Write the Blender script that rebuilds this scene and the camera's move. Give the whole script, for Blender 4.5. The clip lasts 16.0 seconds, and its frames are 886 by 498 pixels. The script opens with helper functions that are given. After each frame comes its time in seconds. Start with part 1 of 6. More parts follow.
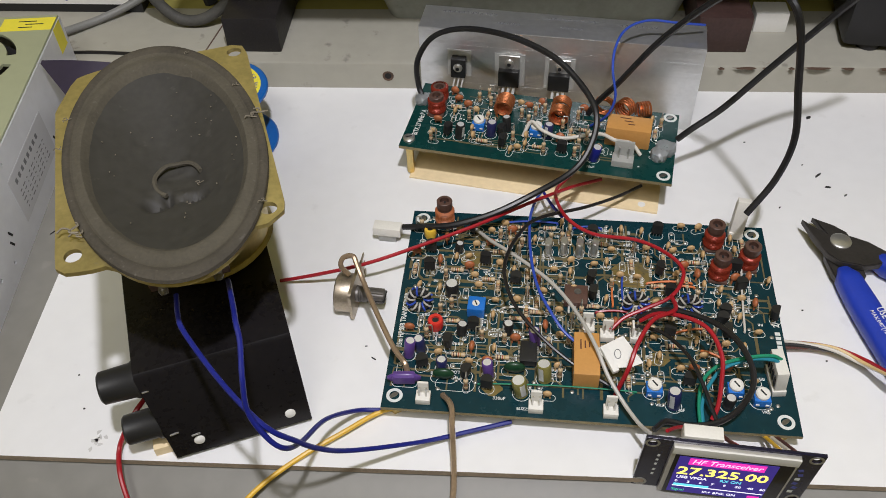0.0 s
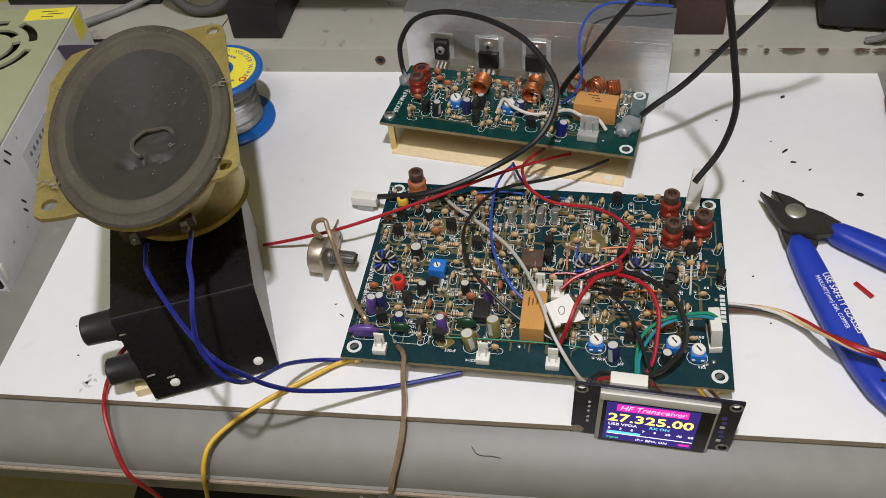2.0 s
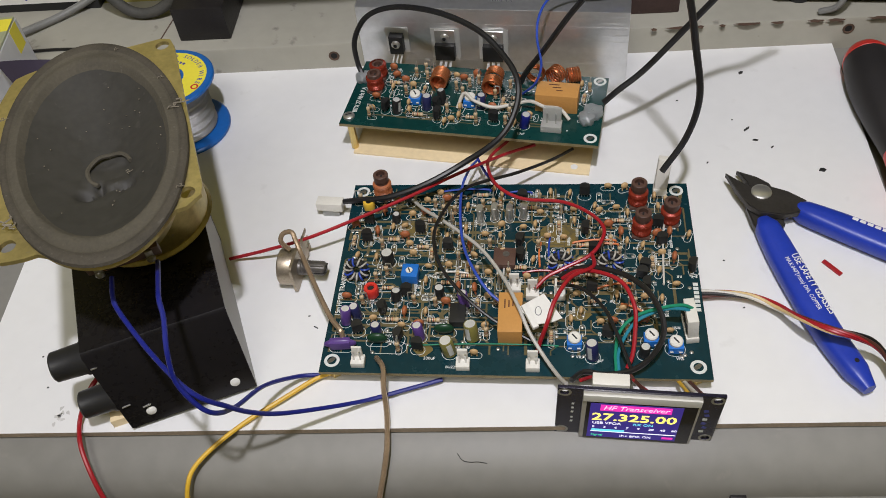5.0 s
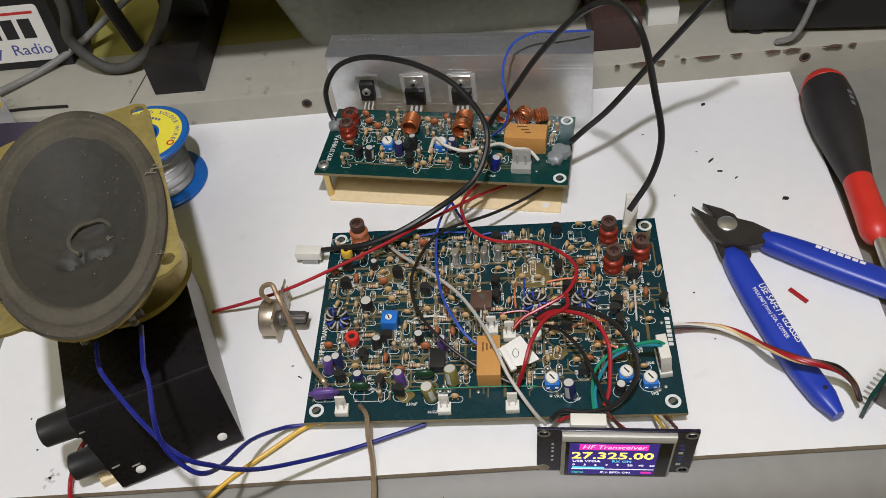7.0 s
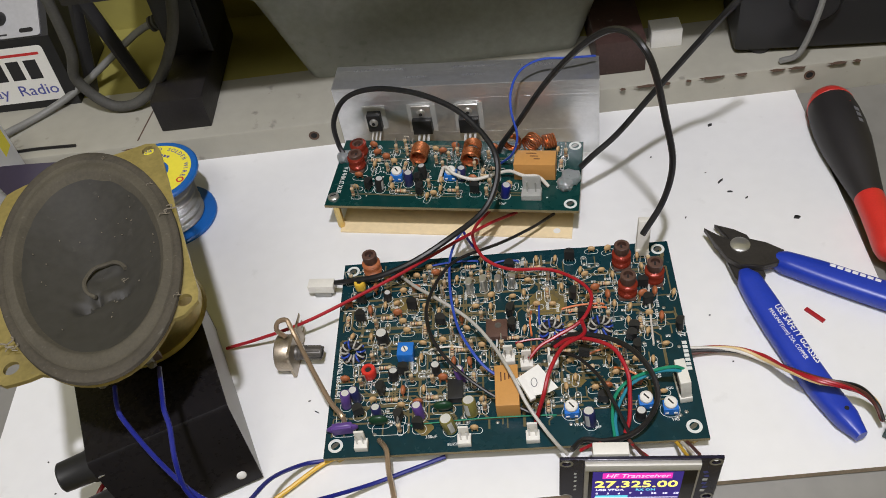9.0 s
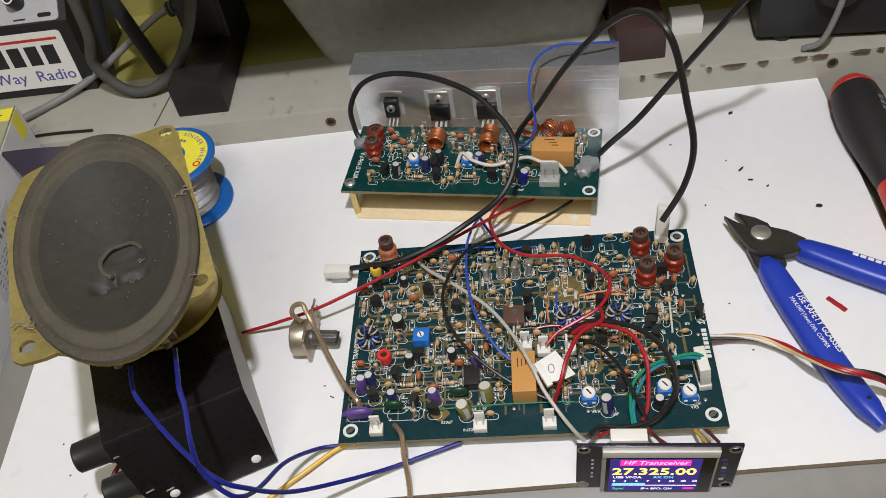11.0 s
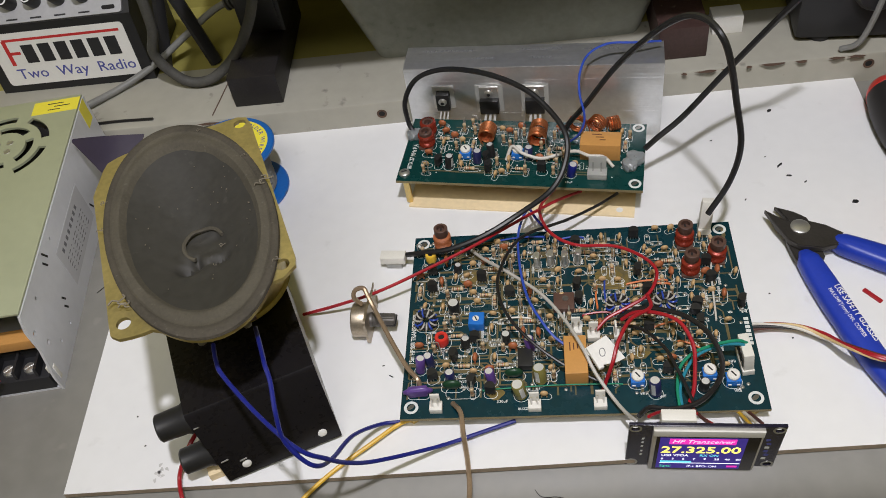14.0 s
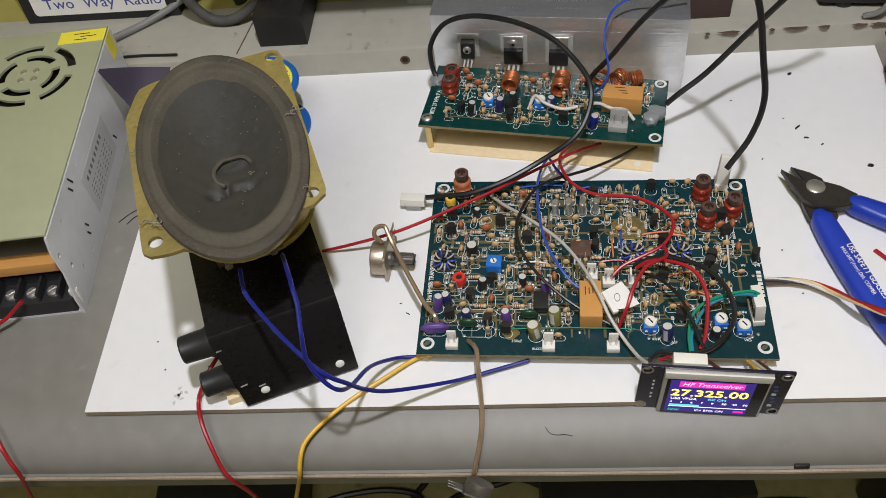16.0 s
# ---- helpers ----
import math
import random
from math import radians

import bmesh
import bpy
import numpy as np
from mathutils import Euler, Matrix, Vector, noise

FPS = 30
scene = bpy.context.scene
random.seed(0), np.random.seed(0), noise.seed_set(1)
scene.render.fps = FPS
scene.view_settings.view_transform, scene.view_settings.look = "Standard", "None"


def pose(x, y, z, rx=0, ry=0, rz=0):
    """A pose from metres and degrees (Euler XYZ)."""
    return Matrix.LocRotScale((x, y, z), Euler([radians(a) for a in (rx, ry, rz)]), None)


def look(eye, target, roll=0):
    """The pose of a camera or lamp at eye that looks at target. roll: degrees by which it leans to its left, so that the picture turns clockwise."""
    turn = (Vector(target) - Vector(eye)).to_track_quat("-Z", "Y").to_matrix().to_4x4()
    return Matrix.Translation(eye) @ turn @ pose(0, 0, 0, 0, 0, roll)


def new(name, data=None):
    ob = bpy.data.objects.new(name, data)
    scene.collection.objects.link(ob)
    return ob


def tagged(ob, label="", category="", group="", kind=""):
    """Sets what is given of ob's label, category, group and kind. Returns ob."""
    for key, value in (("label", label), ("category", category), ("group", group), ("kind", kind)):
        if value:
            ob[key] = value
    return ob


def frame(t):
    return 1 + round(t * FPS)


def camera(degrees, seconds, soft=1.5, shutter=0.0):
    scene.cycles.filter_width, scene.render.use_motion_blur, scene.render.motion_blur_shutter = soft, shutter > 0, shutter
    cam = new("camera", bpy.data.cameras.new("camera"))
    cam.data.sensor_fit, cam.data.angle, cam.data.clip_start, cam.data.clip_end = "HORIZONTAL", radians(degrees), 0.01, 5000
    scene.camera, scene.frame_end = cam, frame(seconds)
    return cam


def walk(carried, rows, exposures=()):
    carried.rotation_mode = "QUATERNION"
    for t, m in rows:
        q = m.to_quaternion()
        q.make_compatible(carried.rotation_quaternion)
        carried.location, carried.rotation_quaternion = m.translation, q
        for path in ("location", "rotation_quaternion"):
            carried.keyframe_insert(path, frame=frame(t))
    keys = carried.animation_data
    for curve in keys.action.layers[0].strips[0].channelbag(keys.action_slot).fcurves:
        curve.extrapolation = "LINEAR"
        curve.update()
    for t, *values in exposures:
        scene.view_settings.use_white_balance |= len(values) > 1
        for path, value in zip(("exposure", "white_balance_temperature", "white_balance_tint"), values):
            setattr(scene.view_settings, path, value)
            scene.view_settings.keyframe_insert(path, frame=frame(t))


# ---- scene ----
cam = camera(53.4, 16.0, soft=0.9)
PATH = [
    (0, (0.045, -0.179, 0.287), (-0.137, 1.165, -1.183), -2.6),
    (0.5, (0.057, -0.186, 0.288), (-0.097, 1.145, -1.197), -3.5),
    (1, (0.064, -0.202, 0.28), (-0.149, 1.082, -1.238), -6.1),
    (1.5, (0.083, -0.201, 0.289), (-0.199, 1.111, -1.194), -8.2),
    (2, (0.091, -0.203, 0.29), (-0.238, 1.135, -1.16), -6.5),
    (2.5, (0.097, -0.206, 0.29), (-0.257, 1.135, -1.15), -5.3),
    (3, (0.097, -0.202, 0.292), (-0.226, 1.13, -1.164), -5.1),
    (3.2, (0.096, -0.202, 0.292), (-0.226, 1.14, -1.156), -5.3),
    (5.3, (0.084, -0.186, 0.303), (-0.134, 1.098, -1.215), -7.5),
    (5.5, (0.084, -0.185, 0.307), (-0.128, 1.1, -1.211), -7.4),
    (6, (0.089, -0.183, 0.311), (-0.123, 1.112, -1.198), -8.3),
    (6.5, (0.093, -0.182, 0.311), (-0.095, 1.125, -1.191), -8.9),
    (7, (0.089, -0.184, 0.314), (-0.107, 1.13, -1.18), -8.9),
    (7.5, (0.087, -0.184, 0.314), (-0.117, 1.149, -1.163), -9.5),
    (8, (0.085, -0.181, 0.314), (-0.115, 1.16, -1.157), -10.3),
    (8.2, (0.085, -0.179, 0.315), (-0.099, 1.165, -1.155), -10.4),
    (10.3, (0.082, -0.183, 0.318), (-0.148, 1.164, -1.143), -11.0),
    (10.5, (0.082, -0.183, 0.317), (-0.149, 1.162, -1.145), -11.1),
    (11, (0.082, -0.182, 0.312), (-0.146, 1.159, -1.154), -11.0),
    (11.5, (0.081, -0.185, 0.31), (-0.146, 1.148, -1.163), -10.7),
    (12, (0.081, -0.188, 0.307), (-0.149, 1.136, -1.174), -10.6),
    (12.5, (0.082, -0.187, 0.305), (-0.147, 1.131, -1.182), -10.2),
    (13, (0.084, -0.195, 0.307), (-0.17, 1.115, -1.182), -9.4),
    (13.5, (0.074, -0.197, 0.318), (-0.181, 1.108, -1.176), -10.0),
    (14, (0.064, -0.196, 0.33), (-0.187, 1.123, -1.153), -11.0),
    (14.5, (0.055, -0.199, 0.326), (-0.143, 1.092, -1.188), -9.4),
    (15, (0.06, -0.205, 0.326), (-0.136, 1.075, -1.197), -8.6),
    (15.5, (0.059, -0.213, 0.328), (-0.168, 1.062, -1.197), -8.4),
    (16, (0.054, -0.211, 0.328), (-0.192, 1.056, -1.2), -8.5),
]
walk(cam, [(t, look(eye, target, roll)) for t, eye, target, roll in PATH],
     [(0.0, -0.01), (1.5, 0.01), (3.0, -0.02), (5.3, -0.07), (7.0, -0.06), (8.2, -0.03), (10.3, 0.06), (11.2, 0.06), (12.5, 0.0), (14.5, -0.05), (16.0, 0.0)])

# ---- light ----
world = bpy.data.worlds.new("world")
scene.world = world
world.use_nodes = True
world.node_tree.nodes["Background"].inputs[0].default_value = (0.9, 0.95, 1.0, 1)
world.node_tree.nodes["Background"].inputs[1].default_value = 0.3


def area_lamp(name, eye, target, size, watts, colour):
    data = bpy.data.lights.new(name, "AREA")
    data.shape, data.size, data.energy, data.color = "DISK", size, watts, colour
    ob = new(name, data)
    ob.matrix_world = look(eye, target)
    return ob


area_lamp("bench_lamp", (0.09, -0.195, 0.70), (0.03, 0.10, 0), 0.03, 4.15, (0.92, 0.91, 1.0))
# Added soft, slightly warm fill: stands in for light bounced by the room.
area_lamp("fill_lamp", (-0.1, -1.0, 1.85), (0.0, 0.1, 0), 0.9, 14.0, (1.0, 0.975, 0.92))

# ---- materials ----
M = 0.001


def mat(name, colour, rough=0.5, metal=0.0, vary=0.12, size=20.0, bump=0.0, fine=0.0, specks=0.0, emit=0.0, clear=0.0, alpha=1.0, coat=0.0):
    """A node material: base colour varied at two scales, roughness varied with it, and a fine relief."""
    m = bpy.data.materials.new(name)
    m.use_nodes = True
    nt = m.node_tree
    n, l = nt.nodes, nt.links
    b = n["Principled BSDF"]
    b.inputs["Metallic"].default_value = metal
    b.inputs["Roughness"].default_value = rough
    b.inputs["Base Color"].default_value = (*colour, 1)
    if coat:
        b.inputs["Coat Weight"].default_value = coat
        b.inputs["Coat Roughness"].default_value = 0.15
    if clear:
        b.inputs["Transmission Weight"].default_value = clear
    if alpha < 1:
        b.inputs["Alpha"].default_value = alpha
    if emit:
        b.inputs["Emission Color"].default_value = (*colour, 1)
        b.inputs["Emission Strength"].default_value = emit
        return m
    co = n.new("ShaderNodeTexCoord")
    big = n.new("ShaderNodeTexNoise")
    big.inputs["Scale"].default_value = size
    big.inputs["Detail"].default_value = 6
    small = n.new("ShaderNodeTexNoise")
    small.inputs["Scale"].default_value = size * 14
    small.inputs["Detail"].default_value = 3
    l.new(co.outputs["Object"], big.inputs["Vector"])
    l.new(co.outputs["Object"], small.inputs["Vector"])
    both = n.new("ShaderNodeMath")
    both.operation = "MULTIPLY_ADD"
    both.inputs[1].default_value = 0.45
    l.new(small.outputs["Fac"], both.inputs[0])
    half = n.new("ShaderNodeMath")
    half.operation = "MULTIPLY"
    half.inputs[1].default_value = 0.6
    l.new(big.outputs["Fac"], half.inputs[0])
    l.new(half.outputs[0], both.inputs[2])
    ramp = n.new("ShaderNodeValToRGB")
    ramp.color_ramp.elements[0].position = 0.32
    ramp.color_ramp.elements[1].position = 0.72
    lo = tuple(max(0.0, c * (1 - vary)) for c in colour)
    hi = tuple(min(1.0, c * (1 + vary)) for c in colour)
    ramp.color_ramp.elements[0].color = (*lo, 1)
    ramp.color_ramp.elements[1].color = (*hi, 1)
    l.new(both.outputs[0], ramp.inputs["Fac"])
    last = ramp.outputs["Color"]
    if specks:
        vor = n.new("ShaderNodeTexNoise")
        vor.inputs["Scale"].default_value = size * 9
        vor.inputs["Detail"].default_value = 5
        l.new(co.outputs["Object"], vor.inputs["Vector"])
        cut = n.new("ShaderNodeValToRGB")
        cut.color_ramp.elements[0].position = 0.66
        cut.color_ramp.elements[1].position = 0.74
        l.new(vor.outputs["Fac"], cut.inputs["Fac"])
        mix = n.new("ShaderNodeMixRGB")
        mix.inputs["Color2"].default_value = (0.32, 0.30, 0.26, 1) if specks > 0 else (0.05, 0.045, 0.04, 1)
        lim = n.new("ShaderNodeMath")
        lim.operation = "MULTIPLY"
        lim.inputs[1].default_value = abs(specks)
        l.new(cut.outputs["Color"], lim.inputs[0])
        l.new(lim.outputs[0], mix.inputs["Fac"])
        l.new(last, mix.inputs["Color1"])
        last = mix.outputs["Color"]
    l.new(last, b.inputs["Base Color"])
    rr = n.new("ShaderNodeMapRange")
    rr.inputs["To Min"].default_value = max(0.03, rough - 0.12)
    rr.inputs["To Max"].default_value = min(1.0, rough + 0.12)
    l.new(both.outputs[0], rr.inputs["Value"])
    l.new(rr.outputs["Result"], b.inputs["Roughness"])
    if bump or fine:
        bu = n.new("ShaderNodeBump")
        bu.inputs["Strength"].default_value = bump or fine
        bu.inputs["Distance"].default_value = 0.0006 if bump else 0.0002
        l.new(both.outputs[0], bu.inputs["Height"])
        l.new(bu.outputs["Normal"], b.inputs["Normal"])
    return m


def brushed(name, colour, rough, streak):
    """Rolled or drawn metal with streaks along x."""
    m = mat(name, colour, rough, 0.85, 0.1, 25)
    nt = m.node_tree
    n, l = nt.nodes, nt.links
    co, mp, no = n.new("ShaderNodeTexCoord"), n.new("ShaderNodeMapping"), n.new("ShaderNodeTexNoise")
    mp.inputs["Scale"].default_value = (6, 500, 500)
    no.inputs["Scale"].default_value = 1.5
    no.inputs["Detail"].default_value = 4
    l.new(co.outputs["Object"], mp.inputs["Vector"])
    l.new(mp.outputs["Vector"], no.inputs["Vector"])
    bu = n.new("ShaderNodeBump")
    bu.inputs["Strength"].default_value = streak
    bu.inputs["Distance"].default_value = 0.0004
    l.new(no.outputs["Fac"], bu.inputs["Height"])
    l.new(bu.outputs["Normal"], n["Principled BSDF"].inputs["Normal"])
    return m


SHEET = mat("white_melamine", (0.80, 0.80, 0.79), 0.45, 0, 0.03, 9, fine=0.15, specks=0.10)
SHEET_EDGE = mat("fibre_edge", (0.33, 0.26, 0.19), 0.9, 0, 0.3, 60, bump=0.4)
BENCH = mat("grey_enamel", (0.215, 0.208, 0.185), 0.5, 0, 0.13, 8, fine=0.2, specks=0.35)
LEDGE = mat("worn_cream_enamel", (0.375, 0.36, 0.30), 0.55, 0, 0.08, 10, fine=0.3, specks=-0.5)
WALL = mat("yellow_wall_paint", (0.33, 0.295, 0.075), 0.8, 0, 0.12, 6, fine=0.3)
PLAIN = mat("pale_wall_paint", (0.58, 0.54, 0.30), 0.85, 0, 0.06, 3)
FLOOR = mat("ochre_floor", (0.34, 0.30, 0.14), 0.6, 0, 0.2, 7, specks=-0.4)
DARKWOOD = mat("black_stained_wood", (0.014, 0.012, 0.012), 0.5, 0, 0.4, 40, bump=0.5, specks=0.12)
BROWNWOOD = mat("brown_stained_wood", (0.050, 0.026, 0.022), 0.5, 0, 0.4, 40, bump=0.5, specks=0.25)
RUST = mat("rust", (0.10, 0.06, 0.04), 0.9, 0, 0.4, 120, bump=0.5)
HOLE = mat("dark_inside", (0.012, 0.011, 0.010), 0.9)
BLACKPAINT = mat("black_gloss_paint", (0.010, 0.009, 0.010), 0.28, 0, 0.3, 30, fine=0.3, specks=0.02)
BLACKPAINT.node_tree.nodes["Principled BSDF"].inputs["Specular IOR Level"].default_value = 0.22
PANELGREY = mat("pale_grey_sheet_metal", (0.36, 0.355, 0.35), 0.5, 0.1, 0.08, 20, fine=0.2)
KNOB = mat("black_knob_plastic", (0.016, 0.016, 0.017), 0.42, 0, 0.2, 80, fine=0.2)
RUBBER = mat("black_cable_jacket", (0.014, 0.014, 0.015), 0.38, 0, 0.2, 60)
BLACKPLASTIC = mat("black_plastic", (0.02, 0.02, 0.022), 0.45, 0, 0.2, 80)
GREYCABLE = mat("grey_cable_jacket", (0.20, 0.20, 0.185), 0.5, 0, 0.15, 60)
DUSTYCABLE = mat("dusty_black_cable", (0.07, 0.068, 0.06), 0.7, 0, 0.3, 60)
ZINC = mat("yellow_passivated_steel", (0.50, 0.41, 0.17), 0.38, 0.7, 0.25, 35, specks=0.35, fine=0.2)
CONE = mat("dusty_paper_cone", (0.036, 0.034, 0.029), 0.66, 0, 0.3, 25, bump=0.2, specks=0.06)
GASKET = mat("dusty_black_gasket", (0.058, 0.050, 0.036), 0.9, 0, 0.35, 60, bump=0.8, specks=0.16)
SURROUND = mat("dusty_foam_surround", (0.075, 0.066, 0.047), 0.9, 0, 0.28, 60, bump=0.7, specks=0.12)
DUST = mat("grey_dust_fluff", (0.20, 0.175, 0.13), 1.0, 0, 0.3, 300)
PSUTOP = mat("zinc_plated_cover", (0.47, 0.50, 0.34), 0.45, 0.35, 0.06, 12, fine=0.15)
PSUSIDE = mat("aluminium_case", (0.74, 0.75, 0.78), 0.36, 0.35, 0.06, 12, fine=0.15)
ALU = brushed("drawn_aluminium", (0.72, 0.73, 0.74), 0.34, 0.35)
STEEL = mat("bright_steel", (0.66, 0.65, 0.62), 0.34, 0.85, 0.1, 90)
DULLSTEEL = mat("dull_blackened_steel", (0.15, 0.14, 0.13), 0.45, 0.6, 0.25, 60, fine=0.3)
JAWSTEEL = mat("blackened_tool_steel", (0.055, 0.050, 0.046), 0.42, 0.5, 0.25, 60, fine=0.3)
TARNISH = mat("tarnished_steel", (0.22, 0.21, 0.19), 0.4, 0.8, 0.4, 90)
AGED = mat("aged_nickel_plating", (0.40, 0.34, 0.26), 0.38, 0.8, 0.3, 70, fine=0.2)
BRASS = mat("brass", (0.66, 0.50, 0.20), 0.35, 0.9, 0.12, 60)
COPPER = mat("enamelled_copper", (0.72, 0.26, 0.11), 0.3, 0.85, 0.15, 120)
REDWIRE = mat("red_enamelled_wire", (0.27, 0.034, 0.018), 0.22, 0.35, 0.2, 200, bump=0.4)
SOLDER = mat("solder_wire", (0.56, 0.56, 0.55), 0.35, 0.85, 0.12, 250, bump=0.6)
SPOOLBLUE = mat("blue_spool_plastic", (0.010, 0.12, 0.42), 0.35, 0, 0.1, 40)
YELLOWLABEL = mat("yellow_paper_label", (0.85, 0.74, 0.06), 0.6, 0, 0.05, 40)
TAN = mat("tan_film", (0.82, 0.66, 0.40), 0.5, 0, 0.1, 30)
PCB = mat("dark_green_solder_mask", (0.005, 0.032, 0.042), 0.26, 0, 0.22, 18)
PCB.node_tree.nodes["Principled BSDF"].inputs["Specular IOR Level"].default_value = 0.3
PCBPA = mat("green_solder_mask", (0.005, 0.040, 0.036), 0.26, 0, 0.2, 18)
PCBPA.node_tree.nodes["Principled BSDF"].inputs["Specular IOR Level"].default_value = 0.3
TRACE = mat("trace_under_mask", (0.13, 0.105, 0.05), 0.35, 0, 0.2, 50)
FR4 = mat("fibreglass_edge", (0.25, 0.20, 0.10), 0.7, 0, 0.2, 90)
SILK = mat("white_silkscreen", (0.66, 0.68, 0.65), 0.6, 0, 0.12, 300)
PAD = mat("tinned_pad", (0.45, 0.44, 0.40), 0.35, 0.8, 0.15, 200)
CERAMIC = mat("tan_ceramic", (0.55, 0.36, 0.17), 0.45, 0, 0.18, 200)
BROWNCER = mat("brown_ceramic", (0.38, 0.12, 0.045), 0.45, 0, 0.18, 200)


def banded(name, base, bands):
    """A resistor's lacquer with painted bands across its length."""
    m = mat(name, base, 0.4, 0, 0.12, 200)
    nt = m.node_tree
    n, l = nt.nodes, nt.links
    co, sep, mr, ramp = n.new("ShaderNodeTexCoord"), n.new("ShaderNodeSeparateXYZ"), n.new("ShaderNodeMapRange"), n.new("ShaderNodeValToRGB")
    mr.inputs["From Max"].default_value = 0.0055
    ramp.color_ramp.interpolation = "CONSTANT"
    e = ramp.color_ramp.elements
    e[0].position, e[0].color = 0.0, (*base, 1)
    e[1].position, e[1].color = 0.95, (*base, 1)
    for pos, col in bands:
        a_ = e.new(pos)
        a_.color = (*col, 1)
        b_ = e.new(pos + 0.07)
        b_.color = (*base, 1)
    l.new(co.outputs["Object"], sep.inputs[0])
    l.new(sep.outputs["Z"], mr.inputs["Value"])
    l.new(mr.outputs["Result"], ramp.inputs["Fac"])
    l.new(ramp.outputs["Color"], n["Principled BSDF"].inputs["Base Color"])
    return m


RESIN = banded("tan_resistor", (0.55, 0.42, 0.26), ((0.13, (0.10, 0.03, 0.015)), (0.34, (0.02, 0.02, 0.02)), (0.48, (0.35, 0.06, 0.02)), (0.62, (0.42, 0.26, 0.06))))
BAND = mat("dark_colour_band", (0.10, 0.035, 0.02), 0.5, 0, 0.3, 300)
FORMER = mat("brown_coil_former", (0.10, 0.052, 0.038), 0.5, 0, 0.25, 120)
EPOXY = mat("black_epoxy", (0.016, 0.016, 0.016), 0.45, 0, 0.25, 200)
PURPLE = mat("violet_sleeve", (0.11, 0.055, 0.24), 0.33, 0, 0.15, 100)
NAVY = mat("dark_blue_sleeve", (0.022, 0.025, 0.095), 0.33, 0, 0.15, 100)
OLIVE = mat("olive_sleeve", (0.20, 0.18, 0.05), 0.35, 0, 0.15, 100)
CAPTOP = mat("aluminium_can_top", (0.80, 0.80, 0.78), 0.42, 0.45, 0.1, 200)
BLUEPOT = mat("blue_trimmer_plastic", (0.015, 0.16, 0.55), 0.4, 0, 0.1, 100)
REDPLASTIC = mat("red_plastic", (0.62, 0.035, 0.025), 0.38, 0, 0.1, 100)
YELLOWPLASTIC = mat("yellow_plastic", (0.75, 0.48, 0.05), 0.4, 0, 0.1, 100)
WHITENYLON = mat("white_nylon", (0.74, 0.72, 0.65), 0.45, 0, 0.06, 100)
CLEARNYLON = mat("translucent_nylon", (0.78, 0.78, 0.74), 0.32, 0, 0.06, 100, clear=0.6)
GREENFILM = mat("dark_green_film", (0.012, 0.05, 0.022), 0.35, 0, 0.15, 100)
RELAY = mat("orange_relay_case", (0.56, 0.28, 0.080), 0.4, 0, 0.08, 60)
PAPER = mat("white_paper", (0.78, 0.77, 0.72), 0.85, 0, 0.04, 60)
DARKPAPER = mat("dark_violet_film", (0.042, 0.034, 0.058), 0.35, 0, 0.1, 40)
GLUE = mat("hot_glue", (0.80, 0.83, 0.84), 0.3, 0, 0.08, 120, clear=0.75)
W_RED = mat("red_wire", (0.36, 0.012, 0.020), 0.35, 0, 0.12, 60)
W_BLACK = mat("black_wire", (0.014, 0.013, 0.013), 0.36, 0, 0.2, 60)
W_BLUE = mat("blue_wire", (0.008, 0.014, 0.19), 0.42, 0, 0.15, 60)
W_LIGHTBLUE = mat("mid_blue_wire", (0.03, 0.075, 0.42), 0.35, 0, 0.15, 60)
W_YELLOW = mat("yellow_wire", (0.72, 0.44, 0.04), 0.38, 0, 0.12, 60)
W_WHITE = mat("off_white_wire", (0.62, 0.59, 0.52), 0.42, 0, 0.1, 60)
W_GREY = mat("grey_white_cable", (0.46, 0.44, 0.39), 0.45, 0, 0.12, 60)
W_GREEN = mat("green_wire", (0.010, 0.24, 0.13), 0.38, 0, 0.12, 60)
W_TEAL = mat("teal_wire", (0.02, 0.22, 0.30), 0.38, 0, 0.12, 60)
W_ORANGE = mat("orange_wire", (0.70, 0.20, 0.06), 0.38, 0, 0.12, 60)
W_BROWN = mat("brown_wire", (0.10, 0.035, 0.025), 0.38, 0, 0.12, 60)
W_CREAM = mat("cream_wire", (0.66, 0.48, 0.22), 0.38, 0, 0.12, 60)
BRONZE = mat("bronze_clear_cable", (0.44, 0.32, 0.21), 0.2, 0.55, 0.2, 80, coat=0.5)
PLIERBLUE = mat("blue_dipped_grip", (0.016, 0.045, 0.40), 0.36, 0, 0.1, 50)
INKWHITE = mat("white_ink", (0.78, 0.78, 0.80), 0.6)
INKBLACK = mat("black_ink", (0.02, 0.02, 0.022), 0.6)
INKGREY = mat("grey_pencil", (0.16, 0.16, 0.17), 0.8)
INKRED = mat("red_ink", (0.55, 0.03, 0.03), 0.6)
INKBLUE = mat("blue_ink", (0.08, 0.09, 0.32), 0.6)
GRIP = mat("black_soft_grip", (0.022, 0.020, 0.020), 0.55, 0, 0.2, 60, fine=0.2)
BIN = mat("smoky_clear_plastic", (0.52, 0.54, 0.49), 0.3, 0, 0.2, 15, alpha=0.5)
RADIO = mat("black_radio_case", (0.014, 0.014, 0.015), 0.5, 0, 0.2, 20, fine=0.2)
PANEL = mat("grey_radio_panel", (0.40, 0.40, 0.41), 0.5, 0, 0.1, 30)
LCDFRAME = mat("white_backlight_frame", (0.72, 0.71, 0.66), 0.45, 0, 0.05, 60)
LCDSTEEL = mat("lcd_steel_bezel", (0.62, 0.60, 0.57), 0.35, 0.6, 0.1, 60)
